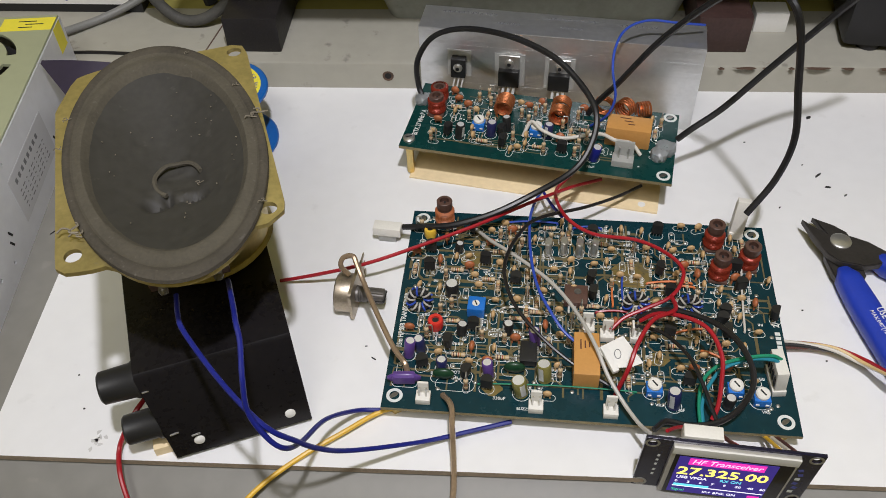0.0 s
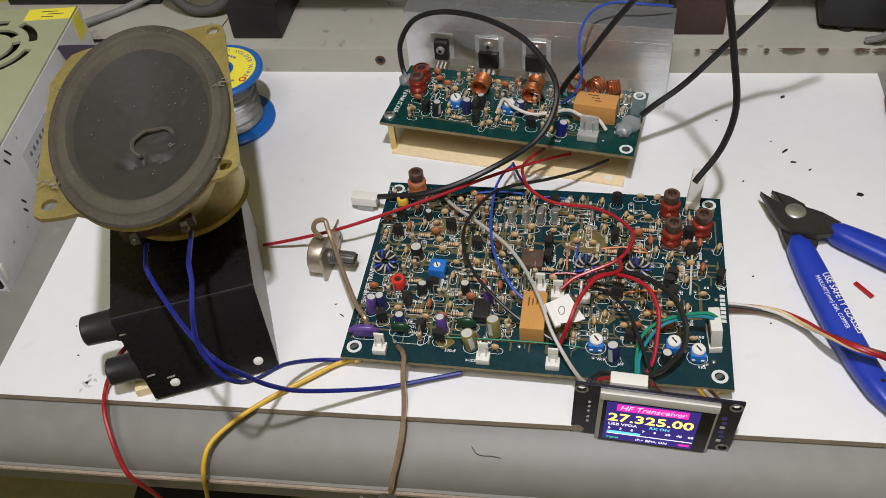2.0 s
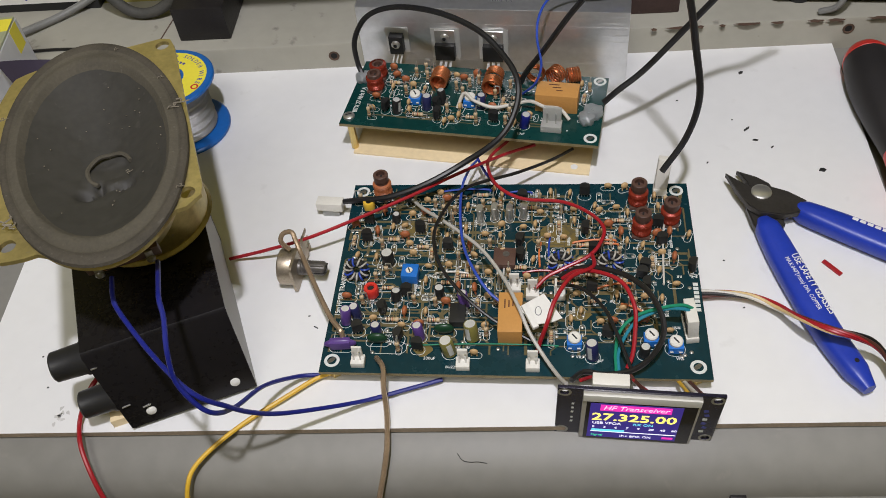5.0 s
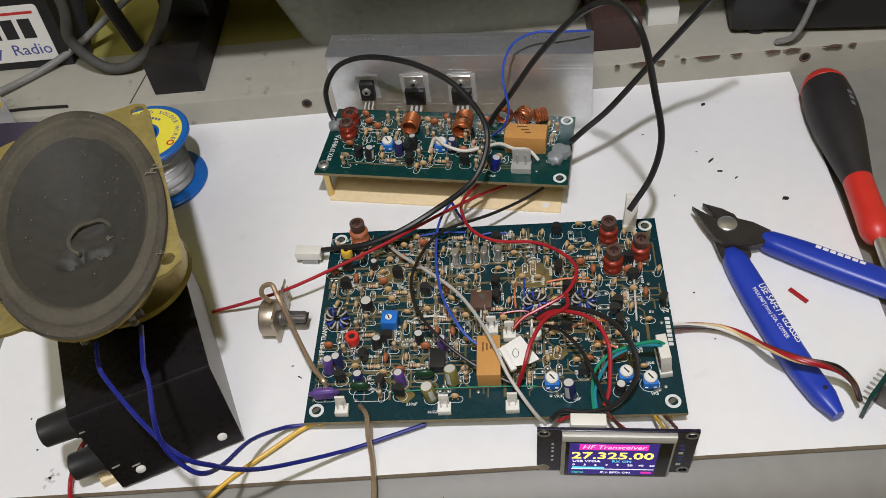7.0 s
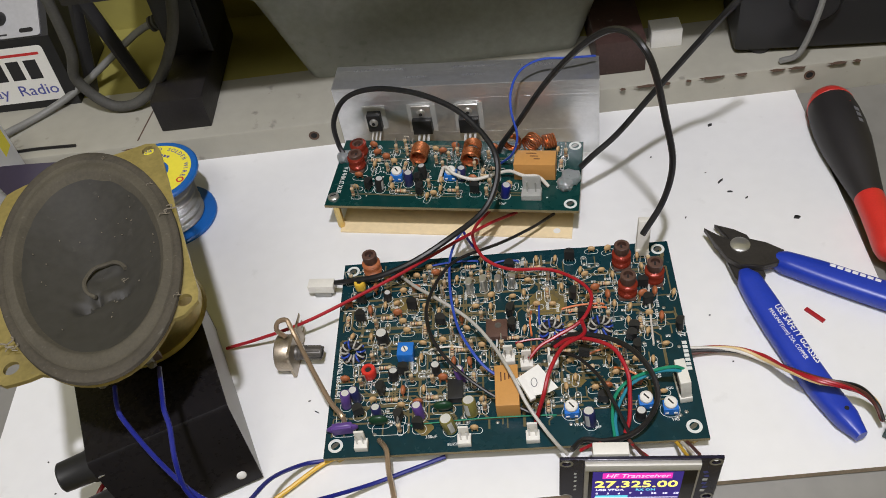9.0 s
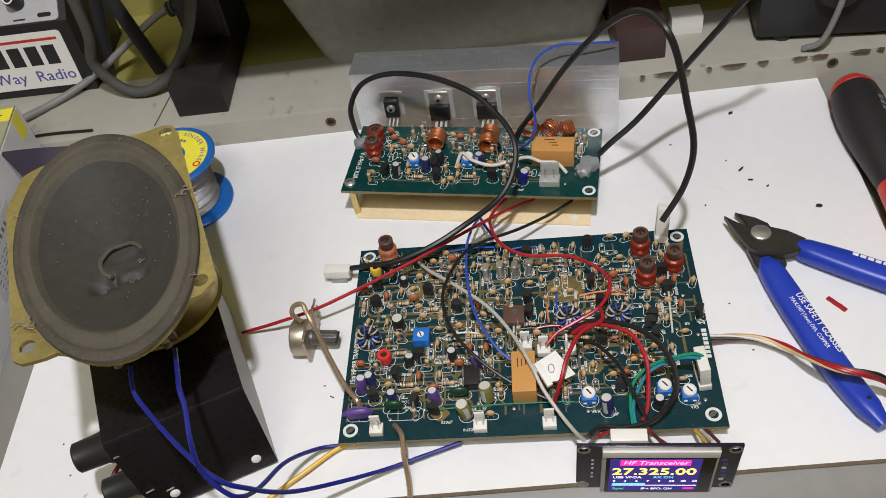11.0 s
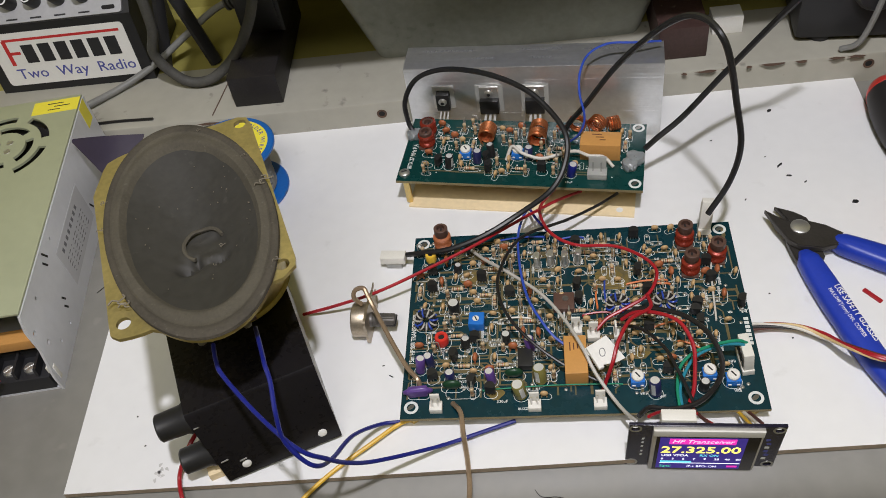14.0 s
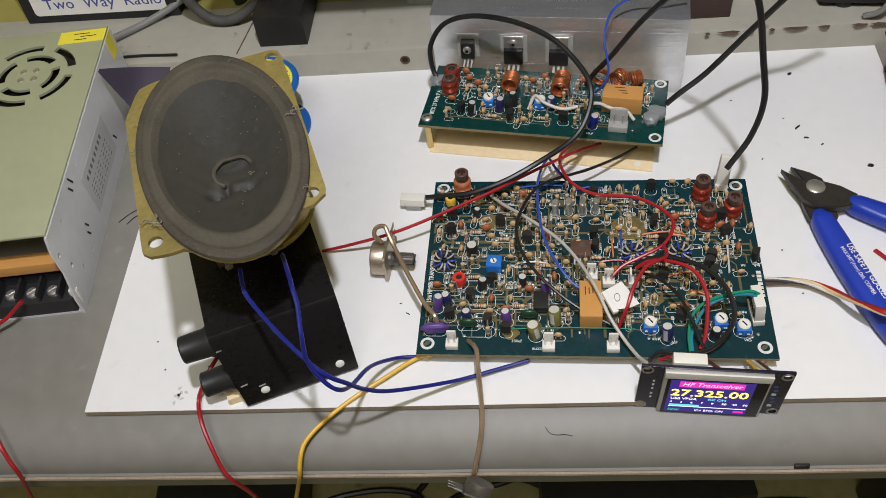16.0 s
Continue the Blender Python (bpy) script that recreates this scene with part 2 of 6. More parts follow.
DISPPCB = mat("dark_blue_solder_mask", (0.010, 0.009, 0.028), 0.25, 0, 0.2, 40, coat=0.3)
SCR_BACK = mat("screen_navy", (0.035, 0.02, 0.20), emit=0.75)
SCR_BLACK = mat("screen_dark_glass", (0.006, 0.005, 0.012), 0.12)
SCR_PINK = mat("screen_pink", (0.75, 0.03, 0.42), emit=0.9)
SCR_ROSE = mat("screen_rose", (1.0, 0.62, 0.86), emit=1.0)
SCR_YELLOW = mat("screen_yellow", (1.0, 0.86, 0.16), emit=1.3)
SCR_WHITE = mat("screen_white", (0.85, 0.85, 1.0), emit=1.1)
SCR_CYAN = mat("screen_cyan", (0.15, 0.70, 0.85), emit=0.9)
SCR_GREEN = mat("screen_green", (0.05, 0.55, 0.30), emit=0.9)

# ---- building blocks (millimetres) ----


def rot(ax, deg):
    return Matrix.Rotation(radians(deg), 4, ax)


def at(x, y, z, rz=0.0, rx=0.0, ry=0.0):
    return Matrix.Translation((x, y, z)) @ rot("Z", rz) @ rot("Y", ry) @ rot("X", rx)


def add_box(bm, sx, sy, sz, m=None, bevel=0.0):
    """A box that stands on its own origin (z from 0 up)."""
    r = bmesh.ops.create_cube(bm, size=1.0)["verts"]
    bmesh.ops.transform(bm, matrix=(m or Matrix()) @ Matrix.Translation((0, 0, sz / 2)) @ Matrix.Diagonal((sx, sy, sz, 1)), verts=r)
    if bevel:
        es = list({e for v in r for e in v.link_edges})
        bmesh.ops.bevel(bm, geom=es, offset=bevel, segments=2, affect="EDGES", profile=0.6)
    return bm


def add_cyl(bm, r0, r1, h, m=None, seg=16, bevel=0.0):
    """A round post that stands on its own origin."""
    r = bmesh.ops.create_cone(bm, cap_ends=True, segments=seg, radius1=r0, radius2=r1, depth=h)["verts"]
    bmesh.ops.transform(bm, matrix=(m or Matrix()) @ Matrix.Translation((0, 0, h / 2)), verts=r)
    if bevel:
        es = [e for e in {e for v in r for e in v.link_edges} if len(e.link_faces) == 2 and any(len(f.verts) > 4 for f in e.link_faces)]
        bmesh.ops.bevel(bm, geom=es, offset=bevel, segments=2, affect="EDGES")
    return bm


def add_ball(bm, rx, ry, rz, m=None, seg=12):
    r = bmesh.ops.create_uvsphere(bm, u_segments=seg, v_segments=max(6, seg // 2), radius=1.0)["verts"]
    bmesh.ops.transform(bm, matrix=(m or Matrix()) @ Matrix.Diagonal((rx, ry, rz, 1)), verts=r)
    return bm


def add_prism(bm, pts, z0, z1, m=None, bevel=0.0):
    """A plate of outline pts from z0 to z1."""
    lo = [bm.verts.new((x, y, z0)) for x, y in pts]
    hi = [bm.verts.new((x, y, z1)) for x, y in pts]
    k = len(pts)
    fs = [bm.faces.new(lo[::-1]), bm.faces.new(hi)]
    fs += [bm.faces.new((lo[i], lo[(i + 1) % k], hi[(i + 1) % k], hi[i])) for i in range(k)]
    if bevel:
        es = [e for e in fs[1].edges] + [e for e in fs[0].edges]
        bmesh.ops.bevel(bm, geom=es, offset=bevel, segments=2, affect="EDGES")
    vs = lo + hi
    if m is not None:
        if bevel:
            raise ValueError("bevel or place, not both")
        bmesh.ops.transform(bm, matrix=m, verts=vs)
    return bm


def add_lathe(bm, profile, m=None, seg=32, sx=1.0, sy=1.0):
    """Turns the profile (radius, height) about z; sx, sy squeeze it to an oval."""
    rings = []
    for r, z in profile:
        rings.append([bm.verts.new((sx * r * math.cos(2 * math.pi * i / seg), sy * r * math.sin(2 * math.pi * i / seg), z)) for i in range(seg)])
    for a, b in zip(rings, rings[1:]):
        for i in range(seg):
            bm.faces.new((a[i], a[(i + 1) % seg], b[(i + 1) % seg], b[i]))
    if m is not None:
        bmesh.ops.transform(bm, matrix=m, verts=[v for r in rings for v in r])
    return bm


def spline(pts, per=8):
    """A smooth line through the points."""
    p = [Vector(q) for q in pts]
    p = [p[0] * 2 - p[1]] + p + [p[-1] * 2 - p[-2]]
    out = []
    for i in range(1, len(p) - 2):
        a, b, c, d = p[i - 1:i + 3]
        for k in range(per):
            t = k / per
            out.append(0.5 * ((2 * b) + (c - a) * t + (2 * a - 5 * b + 4 * c - d) * t * t + (3 * b - a - 3 * c + d) * t ** 3))
    out.append(p[-2])
    return out


def add_tube(bm, pts, r, seg=8, per=8, smooth=True, flat=1.0):
    """A round cable of radius r along the points."""
    line = spline(pts, per) if smooth else [Vector(q) for q in pts]
    rings, side = [], None
    for i, q in enumerate(line):
        d = (line[min(i + 1, len(line) - 1)] - line[max(i - 1, 0)]).normalized()
        if side is None:
            side = d.orthogonal().normalized()
        side = (side - d * side.dot(d)).normalized()
        up = d.cross(side)
        rings.append([bm.verts.new(q + r * (math.cos(2 * math.pi * k / seg) * side + flat * math.sin(2 * math.pi * k / seg) * up)) for k in range(seg)])
    for a, b in zip(rings, rings[1:]):
        for k in range(seg):
            bm.faces.new((a[k], a[(k + 1) % seg], b[(k + 1) % seg], b[k]))
    bm.faces.new(rings[0][::-1])
    bm.faces.new(rings[-1])
    return bm


def rounded(w, h, r, seg=4):
    """The outline of a w by h plate with rounded corners, round the origin."""
    out = []
    for cx, cy, a0 in ((w / 2 - r, h / 2 - r, 0), (-w / 2 + r, h / 2 - r, 90), (-w / 2 + r, -h / 2 + r, 180), (w / 2 - r, -h / 2 + r, 270)):
        for i in range(seg + 1):
            a = radians(a0 + 90 * i / seg)
            out.append((cx + r * math.cos(a), cy + r * math.sin(a)))
    return out


def mesh_of(name, bm, material, smooth=True):
    bmesh.ops.recalc_face_normals(bm, faces=bm.faces)
    bmesh.ops.scale(bm, vec=(M, M, M), verts=bm.verts)
    me = bpy.data.meshes.new(name)
    bm.to_mesh(me)
    bm.free()
    for mm_ in (material if isinstance(material, (list, tuple)) else [material]):
        me.materials.append(mm_)
    if smooth:
        me.shade_smooth()
        me.set_sharp_from_angle(angle=radians(38))
    return me


def part(name, bm, material, parent, label="", m=None):
    ob = new(name, mesh_of(name, bm, material))
    ob.parent = parent
    if m is not None:
        ob.matrix_basis = in_m(m)
    if label:
        ob["label"] = label
    return ob


def in_m(m):
    """A pose in millimetres as one in metres."""
    m = m.copy()
    m.translation = m.translation * M
    return m


def thing(name, label, category, m, group="", kind=""):
    ob = new(name)
    ob.empty_display_size = 0.01
    ob.matrix_basis = in_m(m)
    return tagged(ob, label, category, group, kind)


def solid(name, bm, material, label, category, m=None, group="", kind=""):
    ob = new(name, mesh_of(name, bm, material))
    if m is not None:
        ob.matrix_basis = in_m(m)
    return tagged(ob, label, category, group, kind)


def share(name, me, parent, m, label=""):
    """A further part on a mesh that is already there."""
    ob = new(name, me)
    ob.parent = parent
    ob.matrix_basis = in_m(m)
    if label:
        ob["label"] = label
    return ob


def letters(name, words, size, material, parent, m, wide=1.0, bold=0.0, align="LEFT", slant=0.0, depth=0.02):
    """Raised lettering in the built-in font; size is the height of the line in mm."""
    cu = bpy.data.curves.new(name, "FONT")
    cu.body, cu.size, cu.align_x, cu.extrude, cu.offset, cu.shear = words, size * M, align, depth * M, bold * M, slant
    cu.resolution_u = 2
    tmp = bpy.data.objects.new("tmp", cu)
    me = bpy.data.meshes.new_from_object(tmp)
    bpy.data.objects.remove(tmp)
    me.materials.clear()
    me.materials.append(material)
    ob = new(name, me)
    ob.parent = parent
    ob.matrix_basis = in_m(m) @ Matrix.Diagonal((wide, 1, 1, 1))
    return ob


# ---- the bench, the ledge, the room ----
SLOPE = 0.044  # the bench and its ledge run a little askew to the circuit board


def strip(name, profile, x0, x1, material, label, category, wave=0.0):
    """A long moulding: the profile (y, z) drawn out along the bench."""
    bm = bmesh.new()
    n = 48
    rows = []
    for i in range(n + 1):
        x = x0 + (x1 - x0) * i / n
        rows.append([bm.verts.new((x, y + SLOPE * x + wave * noise.noise((x * 0.03, y * 0.01, 3)), z + wave * noise.noise((x * 0.025, 5, y * 0.01)))) for y, z in profile])
    for a, b in zip(rows, rows[1:]):
        for i in range(len(profile) - 1):
            bm.faces.new((a[i], b[i], b[i + 1], a[i + 1]))
    for r in (rows[0], rows[-1]):
        bm.faces.new(r)
    return solid(name, bm, material, label, category, kind="structure")


front = [(240, -3), (-14, -3)] + [(-14 - 30.6 * math.sin(radians(a)), -3 - 18 * (1 - math.cos(radians(a)))) for a in (12, 24, 36, 48, 58, 68, 78, 88)]
front += [(-44.7, -21.4), (-45.7, -22.2), (-45.4, -23.2), (-43, -23.6), (-42, -40), (240, -40), (240, -3)]
strip("workbench", front, -700, 700, BENCH, "grey-white enamelled workbench top with a rolled front edge", "workbench", wave=0.5)
strip("trim", [(-44.5, -22.8), (-46.6, -23.0), (-46.8, -24.0), (-44.5, -24.2), (-44.5, -22.8)], -700, 700, SHEET_EDGE, "chipped brown edge strip under the bench front", "trim", wave=0.5)

ledge = [(250, -3.2), (250, 16), (201, 16), (199.6, 15.4), (199, 14), (199, -3.2), (250, -3.2)]
strip("ledge", ledge, -700, 700, LEDGE, "cream enamelled metal ledge along the back of the bench", "ledge", wave=0.15)

strip("ledge_back", [(250.3, -3.2), (250.3, 15.6), (345, 15.6), (345, -3.2), (250.3, -3.2)], -700, 700, WALL, "yellow painted strip between the ledge and the wall", "ledge")

bm = bmesh.new()
add_prism(bm, [(-151, -32.5), (237, -15), (233.8, 210), (226, 215.5), (-60, 197), (-168, 191.5)], -2.9, 0)
sheet = solid("work_sheet", bm, [SHEET, SHEET_EDGE], "white melamine hardboard sheet with worn edges and pencil smudges", "board", kind="structure")
for p in sheet.data.polygons:
    if abs(p.normal.z) < 0.5:
        p.material_index = 1

bm = bmesh.new()
add_box(bm, 3000, 2270, 40, at(0, -765, -760))
solid("floor", bm, FLOOR, "ochre floor with dark scuffs far below the bench", "floor", kind="structure")
bm = bmesh.new()
add_box(bm, 3000, 60, 2700, at(0, 345, -720))
solid("wall_north", bm, WALL, "yellow painted wall behind the bench", "wall", kind="structure")
for nm, x, y, w, d in (("wall_south", 0, -1930, 3000, 60), ("wall_east", 1530, -700, 60, 2400), ("wall_west", -1530, -700, 60, 2400)):
    bm = bmesh.new()
    add_box(bm, w, d, 2700, at(x, y, -720))
    solid(nm, bm, PLAIN, "plain pale painted wall", "wall", kind="structure")
bm = bmesh.new()
add_box(bm, 3200, 2600, 60, at(0, -700, 1985))
solid("ceiling", bm, PLAIN, "plain pale ceiling", "ceiling", kind="structure")


def cut(ob, bm):
    """Takes the shape bm (mm, in ob's own frame) out of ob's mesh."""
    tool = new("tool", mesh_of("tool", bm, HOLE, False))
    tool.matrix_world = ob.matrix_world.copy()
    mod = ob.modifiers.new("cut", "BOOLEAN")
    mod.operation, mod.object, mod.solver = "DIFFERENCE", tool, "EXACT"
    m0, p0 = ob.matrix_basis.copy(), ob.parent
    ob.parent, ob.matrix_basis, tool.matrix_basis = None, Matrix(), Matrix()
    bpy.context.view_layer.update()
    me = bpy.data.meshes.new_from_object(ob.evaluated_get(bpy.context.evaluated_depsgraph_get()))
    ob.modifiers.clear()
    ob.data = me
    ob.parent, ob.matrix_basis = p0, m0
    bpy.data.objects.remove(tool)
    me.shade_smooth()
    me.set_sharp_from_angle(angle=radians(38))
    return ob


# wear on the ledge and the sheet
for x, y, w in ((112, 206, 5), (152, 209, 11), (163, 209.5, 5), (232, 212.5, 9), (253, 213.5, 10), (263, 214, 4), (188, 211, 13), (203, 211.5, 6), (222, 212.2, 8), (175, 210, 3), (140, 208, 3), (-130, 195, 14), (-112, 195, 8)):
    bm = bmesh.new()
    add_prism(bm, [(w * (0.5 + 0.12 * math.sin(5 * a)) * math.cos(a), 1.1 * (1 + 0.3 * math.sin(3 * a + w)) * math.sin(a)) for a in [k * math.tau / 11 for k in range(11)]], 0, 0.12)
    solid("paint_chip", bm, RUST, "patch of rust where the cream paint has chipped", "paint chip", at(x, y - 5.1, 15.98, 2.5), "paint chips")
for x, z in ((-31, 8), (240, 9)):
    screw = thing("screw_hole", "rusty countersunk screw hole in the ledge face", "screw hole", at(x, 199 + SLOPE * x - 0.05, z, 2.5, 90), "ledge screw holes")
    bm = bmesh.new()
    add_lathe(bm, [(3.0, 0), (2.9, 0.35), (2.1, 0.3), (1.9, 0.06), (0.0, 0.05)], seg=20)
    part("rim", bm, RUST, screw)
    bm = bmesh.new()
    add_cyl(bm, 1.8, 1.8, 0.12, seg=16)
    part("hole", bm, HOLE, screw)
bm = bmesh.new()
add_box(bm, 0.8, 70, 0.15, at(0, 0, 0))
solid("ledge_seam", bm, RUST, "thin dark seam between two ledge panels", "seam", at(-127, 232, 15.97, -6), kind="structure")
for x, y, w, d, a in ((184, 186, 2.6, 1.5, 20), (211, 114.4, 3.0, 2.0, -20), (181, 143, 4.2, 0.9, 40), (184, 135, 2.6, 0.7, -10), (191, 130, 1.8, 0.5, 30), (150, 165, 1.2, 0.6, 0), (160, 120, 1.4, 0.6, 50), (175, 150, 1.0, 0.5, 10), (-12, 22, 2.2, 0.3, -30), (-16, 28, 1.2, 0.4, 10), (-120, -10, 0.8, 0.7, 0), (-128, 5, 0.7, 0.7, 0), (-100, -8, 0.8, 0.7, 0), (160, 60, 1.0, 0.6, 0), (165, 35, 0.9, 0.6, 0), (30, 108, 1.2, 0.5, 0)):
    bm = bmesh.new()
    add_prism(bm, [(-w / 2, -d / 2), (w * 0.3, -d * 0.4), (w / 2, d * 0.2), (w * 0.1, d / 2), (-w * 0.4, d * 0.3)], 0, 0.7 if w > 1.5 else 0.3)
    solid("crumb", bm, EPOXY, "tiny dark crumb lying on the white sheet", "crumb", at(x, y, 0.02, a), "crumbs on the sheet")
bm = bmesh.new()
add_box(bm, 9.5, 2.0, 1.0, None, 0.25)
solid("sleeve_offcut", bm, W_RED, "short cut piece of red sleeving on the sheet", "offcut", at(203.5, 56, 0.02, -52))
bm = bmesh.new()
for k in range(9):
    a = k * 2.4
    add_prism(bm, [(1.0 * math.cos(t) * (1 + 0.5 * math.sin(3 * t + k)), 0.7 * math.sin(t)) for t in [j * math.tau / 9 for j in range(9)]], 0, 0.06, at(3.4 * math.cos(a) * (k / 9), 5.5 * math.sin(a) * (k / 9), 0, 40 * k))
solid("smudge", bm, mat("smudge_grey", (0.56, 0.55, 0.53), 0.9), "grey rubbed smudge near the sheet's front edge", "smudge", at(-110, -23, 0.01), kind="stuff")

# ---- the loudspeaker on its black box ----
BOX = thing("speaker_box", "black painted folded metal box with two knobs at its side", "metal box", at(-58.5, -12, 0, 24))


def taper(bm):
    """The front plate narrows towards its lower knob-side corner."""
    for v in bm.verts:
        if v.co.y < -5:
            v.co.y += 1.3
            if v.co.x < -20:
                v.co.x += 3.8


bm = bmesh.new()
outer = [(-9.5, 2.6), (0, 42.2), (1.6, 43.6), (78, 43.6), (79.2, 42.4), (79.2, 0.2)]
inner = [(78.0, 0.2), (78.0, 41.9), (77.4, 42.4), (2.2, 42.4), (1.2, 41.6), (-8.3, 2.6)]
add_prism(bm, outer + inner, -27, 27, Matrix(((0, 0, 1, 0), (1, 0, 0, 0), (0, 1, 0, 0), (0, 0, 0, 1))))
taper(bm)
panel = part("folded_plate", bm, BLACKPAINT, BOX)
for sx in (-1, 1):
    bm = bmesh.new()
    add_prism(bm, [(-8.2, 0.2), (79, 0.2), (79, 42.2), (1.5, 42.2), (-8.0, 3.0)], 0, 1.1, Matrix(((0, 0, 1, -26.9 if sx < 0 else 25.8), (1, 0, 0, 0), (0, 1, 0, 0), (0, 0, 0, 1))))
    taper(bm)
    part("side_panel", bm, PANELGREY if sx > 0 else BLACKPAINT, BOX, "bare pale grey side panel" if sx > 0 else "")
# White discs on the plate imitate the lit sheet showing through two holes.
for x in (-13.6, 19.8):
    bm = bmesh.new()
    add_lathe(bm, [(0, 0.5), (1.6, 0.4), (1.95, 0.1), (1.95, -1.0), (0, -1.0)], at(x, -7.3, 8.4, 0, 76), 20)
    part("disc", bm, PAPER, BOX, "white disc standing in for the bright sheet seen through a hole")
for x, y, z in ((-24.5, -1.2, 36), (-21, -6.6, 15), (-14, -7.6, 12.5)):
    bm = bmesh.new()
    add_box(bm, 3.2, 0.5, 0.6, at(x, y, z, 15, 0, 12), 0.15)
    part("scratch", bm, STEEL, BOX, "bright bare-metal chip in the black paint")
for y, z, r in ((5.5, 36, 6.2), (1.9, 13.5, 5.9)):
    part("knob", add_lathe(bmesh.new(), [(0, 13.0), (r - 1.2, 13.0), (r - 0.4, 12.3), (r, 2.0), (r + 0.6, 1.0), (r + 0.6, 0), (0, 0)], seg=28), KNOB, BOX, "black plastic control knob", at(-26.6 if z > 20 else -25.0, y, z, 0, 0, -90))
# Tan block coloured as the yellowish shadow below the lower knob.
bm = bmesh.new()
add_box(bm, 9, 14, 4.5, None, 0.4)
solid("tan_block", bm, TAN, "small tan block standing in for yellowish shade under the knob", "pad", at(-84, -19.5, 0.0, 24))

SPK = thing("loudspeaker", "dusty oval loudspeaker with a yellow-plated steel frame", "loudspeaker", at(-75, 32, 0, 24.4))
A, B = 32.6, 60.3


def oval_outline(a, b, n=72):
    return [(a * math.cos(k * math.tau / n), b * math.sin(k * math.tau / n)) for k in range(n)]


def frame_outline(n=96):
    """The oval and its four corner tabs, as one outline."""
    tabs = [(32.5, -40.5), (35.6, 51), (31, 53.5), (-20, 55), (-27, 52.5), (-34.3, 35), (-36.3, -26), (-37, -41.5), (-35, -44.5), (-28, -46), (26, -45)]
    out = []
    for k in range(n):
        c, s = math.cos(k * math.tau / n), math.sin(k * math.tau / n)
        best = 1 / math.sqrt((c / A) ** 2 + (s / B) ** 2)
        for (x0, y0), (x1, y1) in zip(tabs, tabs[1:] + tabs[:1]):
            den = c * (y1 - y0) - s * (x1 - x0)
            if abs(den) > 1e-9:
                r = (x0 * (y1 - y0) - y0 * (x1 - x0)) / den
                u = (r * c - x0) / (x1 - x0) if abs(x1 - x0) > abs(y1 - y0) else (r * s - y0) / (y1 - y0)
                if r > best and -1e-6 <= u <= 1 + 1e-6:
                    best = r
        out.append((best * c, best * s))
    return out


bm = bmesh.new()
add_prism(bm, frame_outline(), 95.2, 96.8)
plate = part("frame", bm, ZINC, SPK, "yellow-plated steel frame with corner mounting holes")
bm = bmesh.new()
for x, y in ((-31.6, -38.2), (27.3, -38.6), (31, 48.6)):
    add_cyl(bm, 2.7, 2.7, 8, at(x, y, 92, 0), 20)
add_prism(bm, oval_outline(A - 6, B - 6), 90, 100)
cut(plate, bm)
bm = bmesh.new()
add_lathe(bm, [(0.99, 96.7), (1.012, 97.5), (1.006, 98.7), (0.985, 99.3), (0.955, 99.4), (0.925, 99.0), (0.91, 98.2)], None, 72, A, B)
part("gasket", bm, GASKET, SPK, "dusty dark gasket ring")
bm = bmesh.new()
add_lathe(bm, [(0.925, 98.95), (0.905, 98.5), (0.88, 98.7), (0.85, 99.2), (0.82, 99.1), (0.795, 98.2), (0.775, 96.9), (0.755, 96.1)], None, 72, A, B)
part("surround", bm, SURROUND, SPK, "dusty grey foam roll surround")
bm = bmesh.new()
n, rings = 72, []
for i in range(29):
    r = 0.762 * (1 - i / 28) + 0.001
    ring = []
    for k in range(n):
        c, s = math.cos(k * math.tau / n), math.sin(k * math.tau / n)
        x, y = A * r * c, B * r * s
        rad = math.hypot(x, y + 6)
        z = 96.4 - 12.0 * (1 - (r / 0.762) ** 1.4)
        dome = max(0.0, 1 - (rad / 8.5) ** 2)
        z += 3.2 * dome
        z -= 2.6 * math.exp(-(((x - 2.0) / 6.4) ** 4 + ((y + 5.0) / 5.6) ** 4))
        z -= 3.4 * math.exp(-(((x - 6.5) / 3.6) ** 2 + ((y + 15.2) / 1.7) ** 2))
        z -= 5.0 * math.exp(-(((x + 8.0) / 2.6) ** 2 + ((y + 15.8) / 2.2) ** 2))
        z -= 3.4 * math.exp(-(((x + 3.2) / 1.7) ** 2 + ((y + 12.5) / 3.0) ** 2))
        z += 0.25 * noise.noise((x * 0.15, y * 0.15, 2))
        ring.append(bm.verts.new((x, y, z)))
    rings.append(ring)
for a, b in zip(rings, rings[1:]):
    for k in range(n):
        bm.faces.new((a[k], a[(k + 1) % n], b[(k + 1) % n], b[k]))
part("cone", bm, CONE, SPK, "dusty dark grey paper cone with a dented centre")
bm = bmesh.new()
arc = [(1.4 + 7.9 * math.cos(radians(a)), -4.0 + 8.6 * math.sin(radians(a)), 86.6 + 0.9 * abs(math.cos(radians(a))) + 0.2 * math.sin(a)) for a in range(10, 236, 14)]
add_tube(bm, arc, 0.85, 6, 3)
part("dust_cap_rim", bm, SURROUND, SPK, "dusty crescent rim of the pushed-in dust cap")
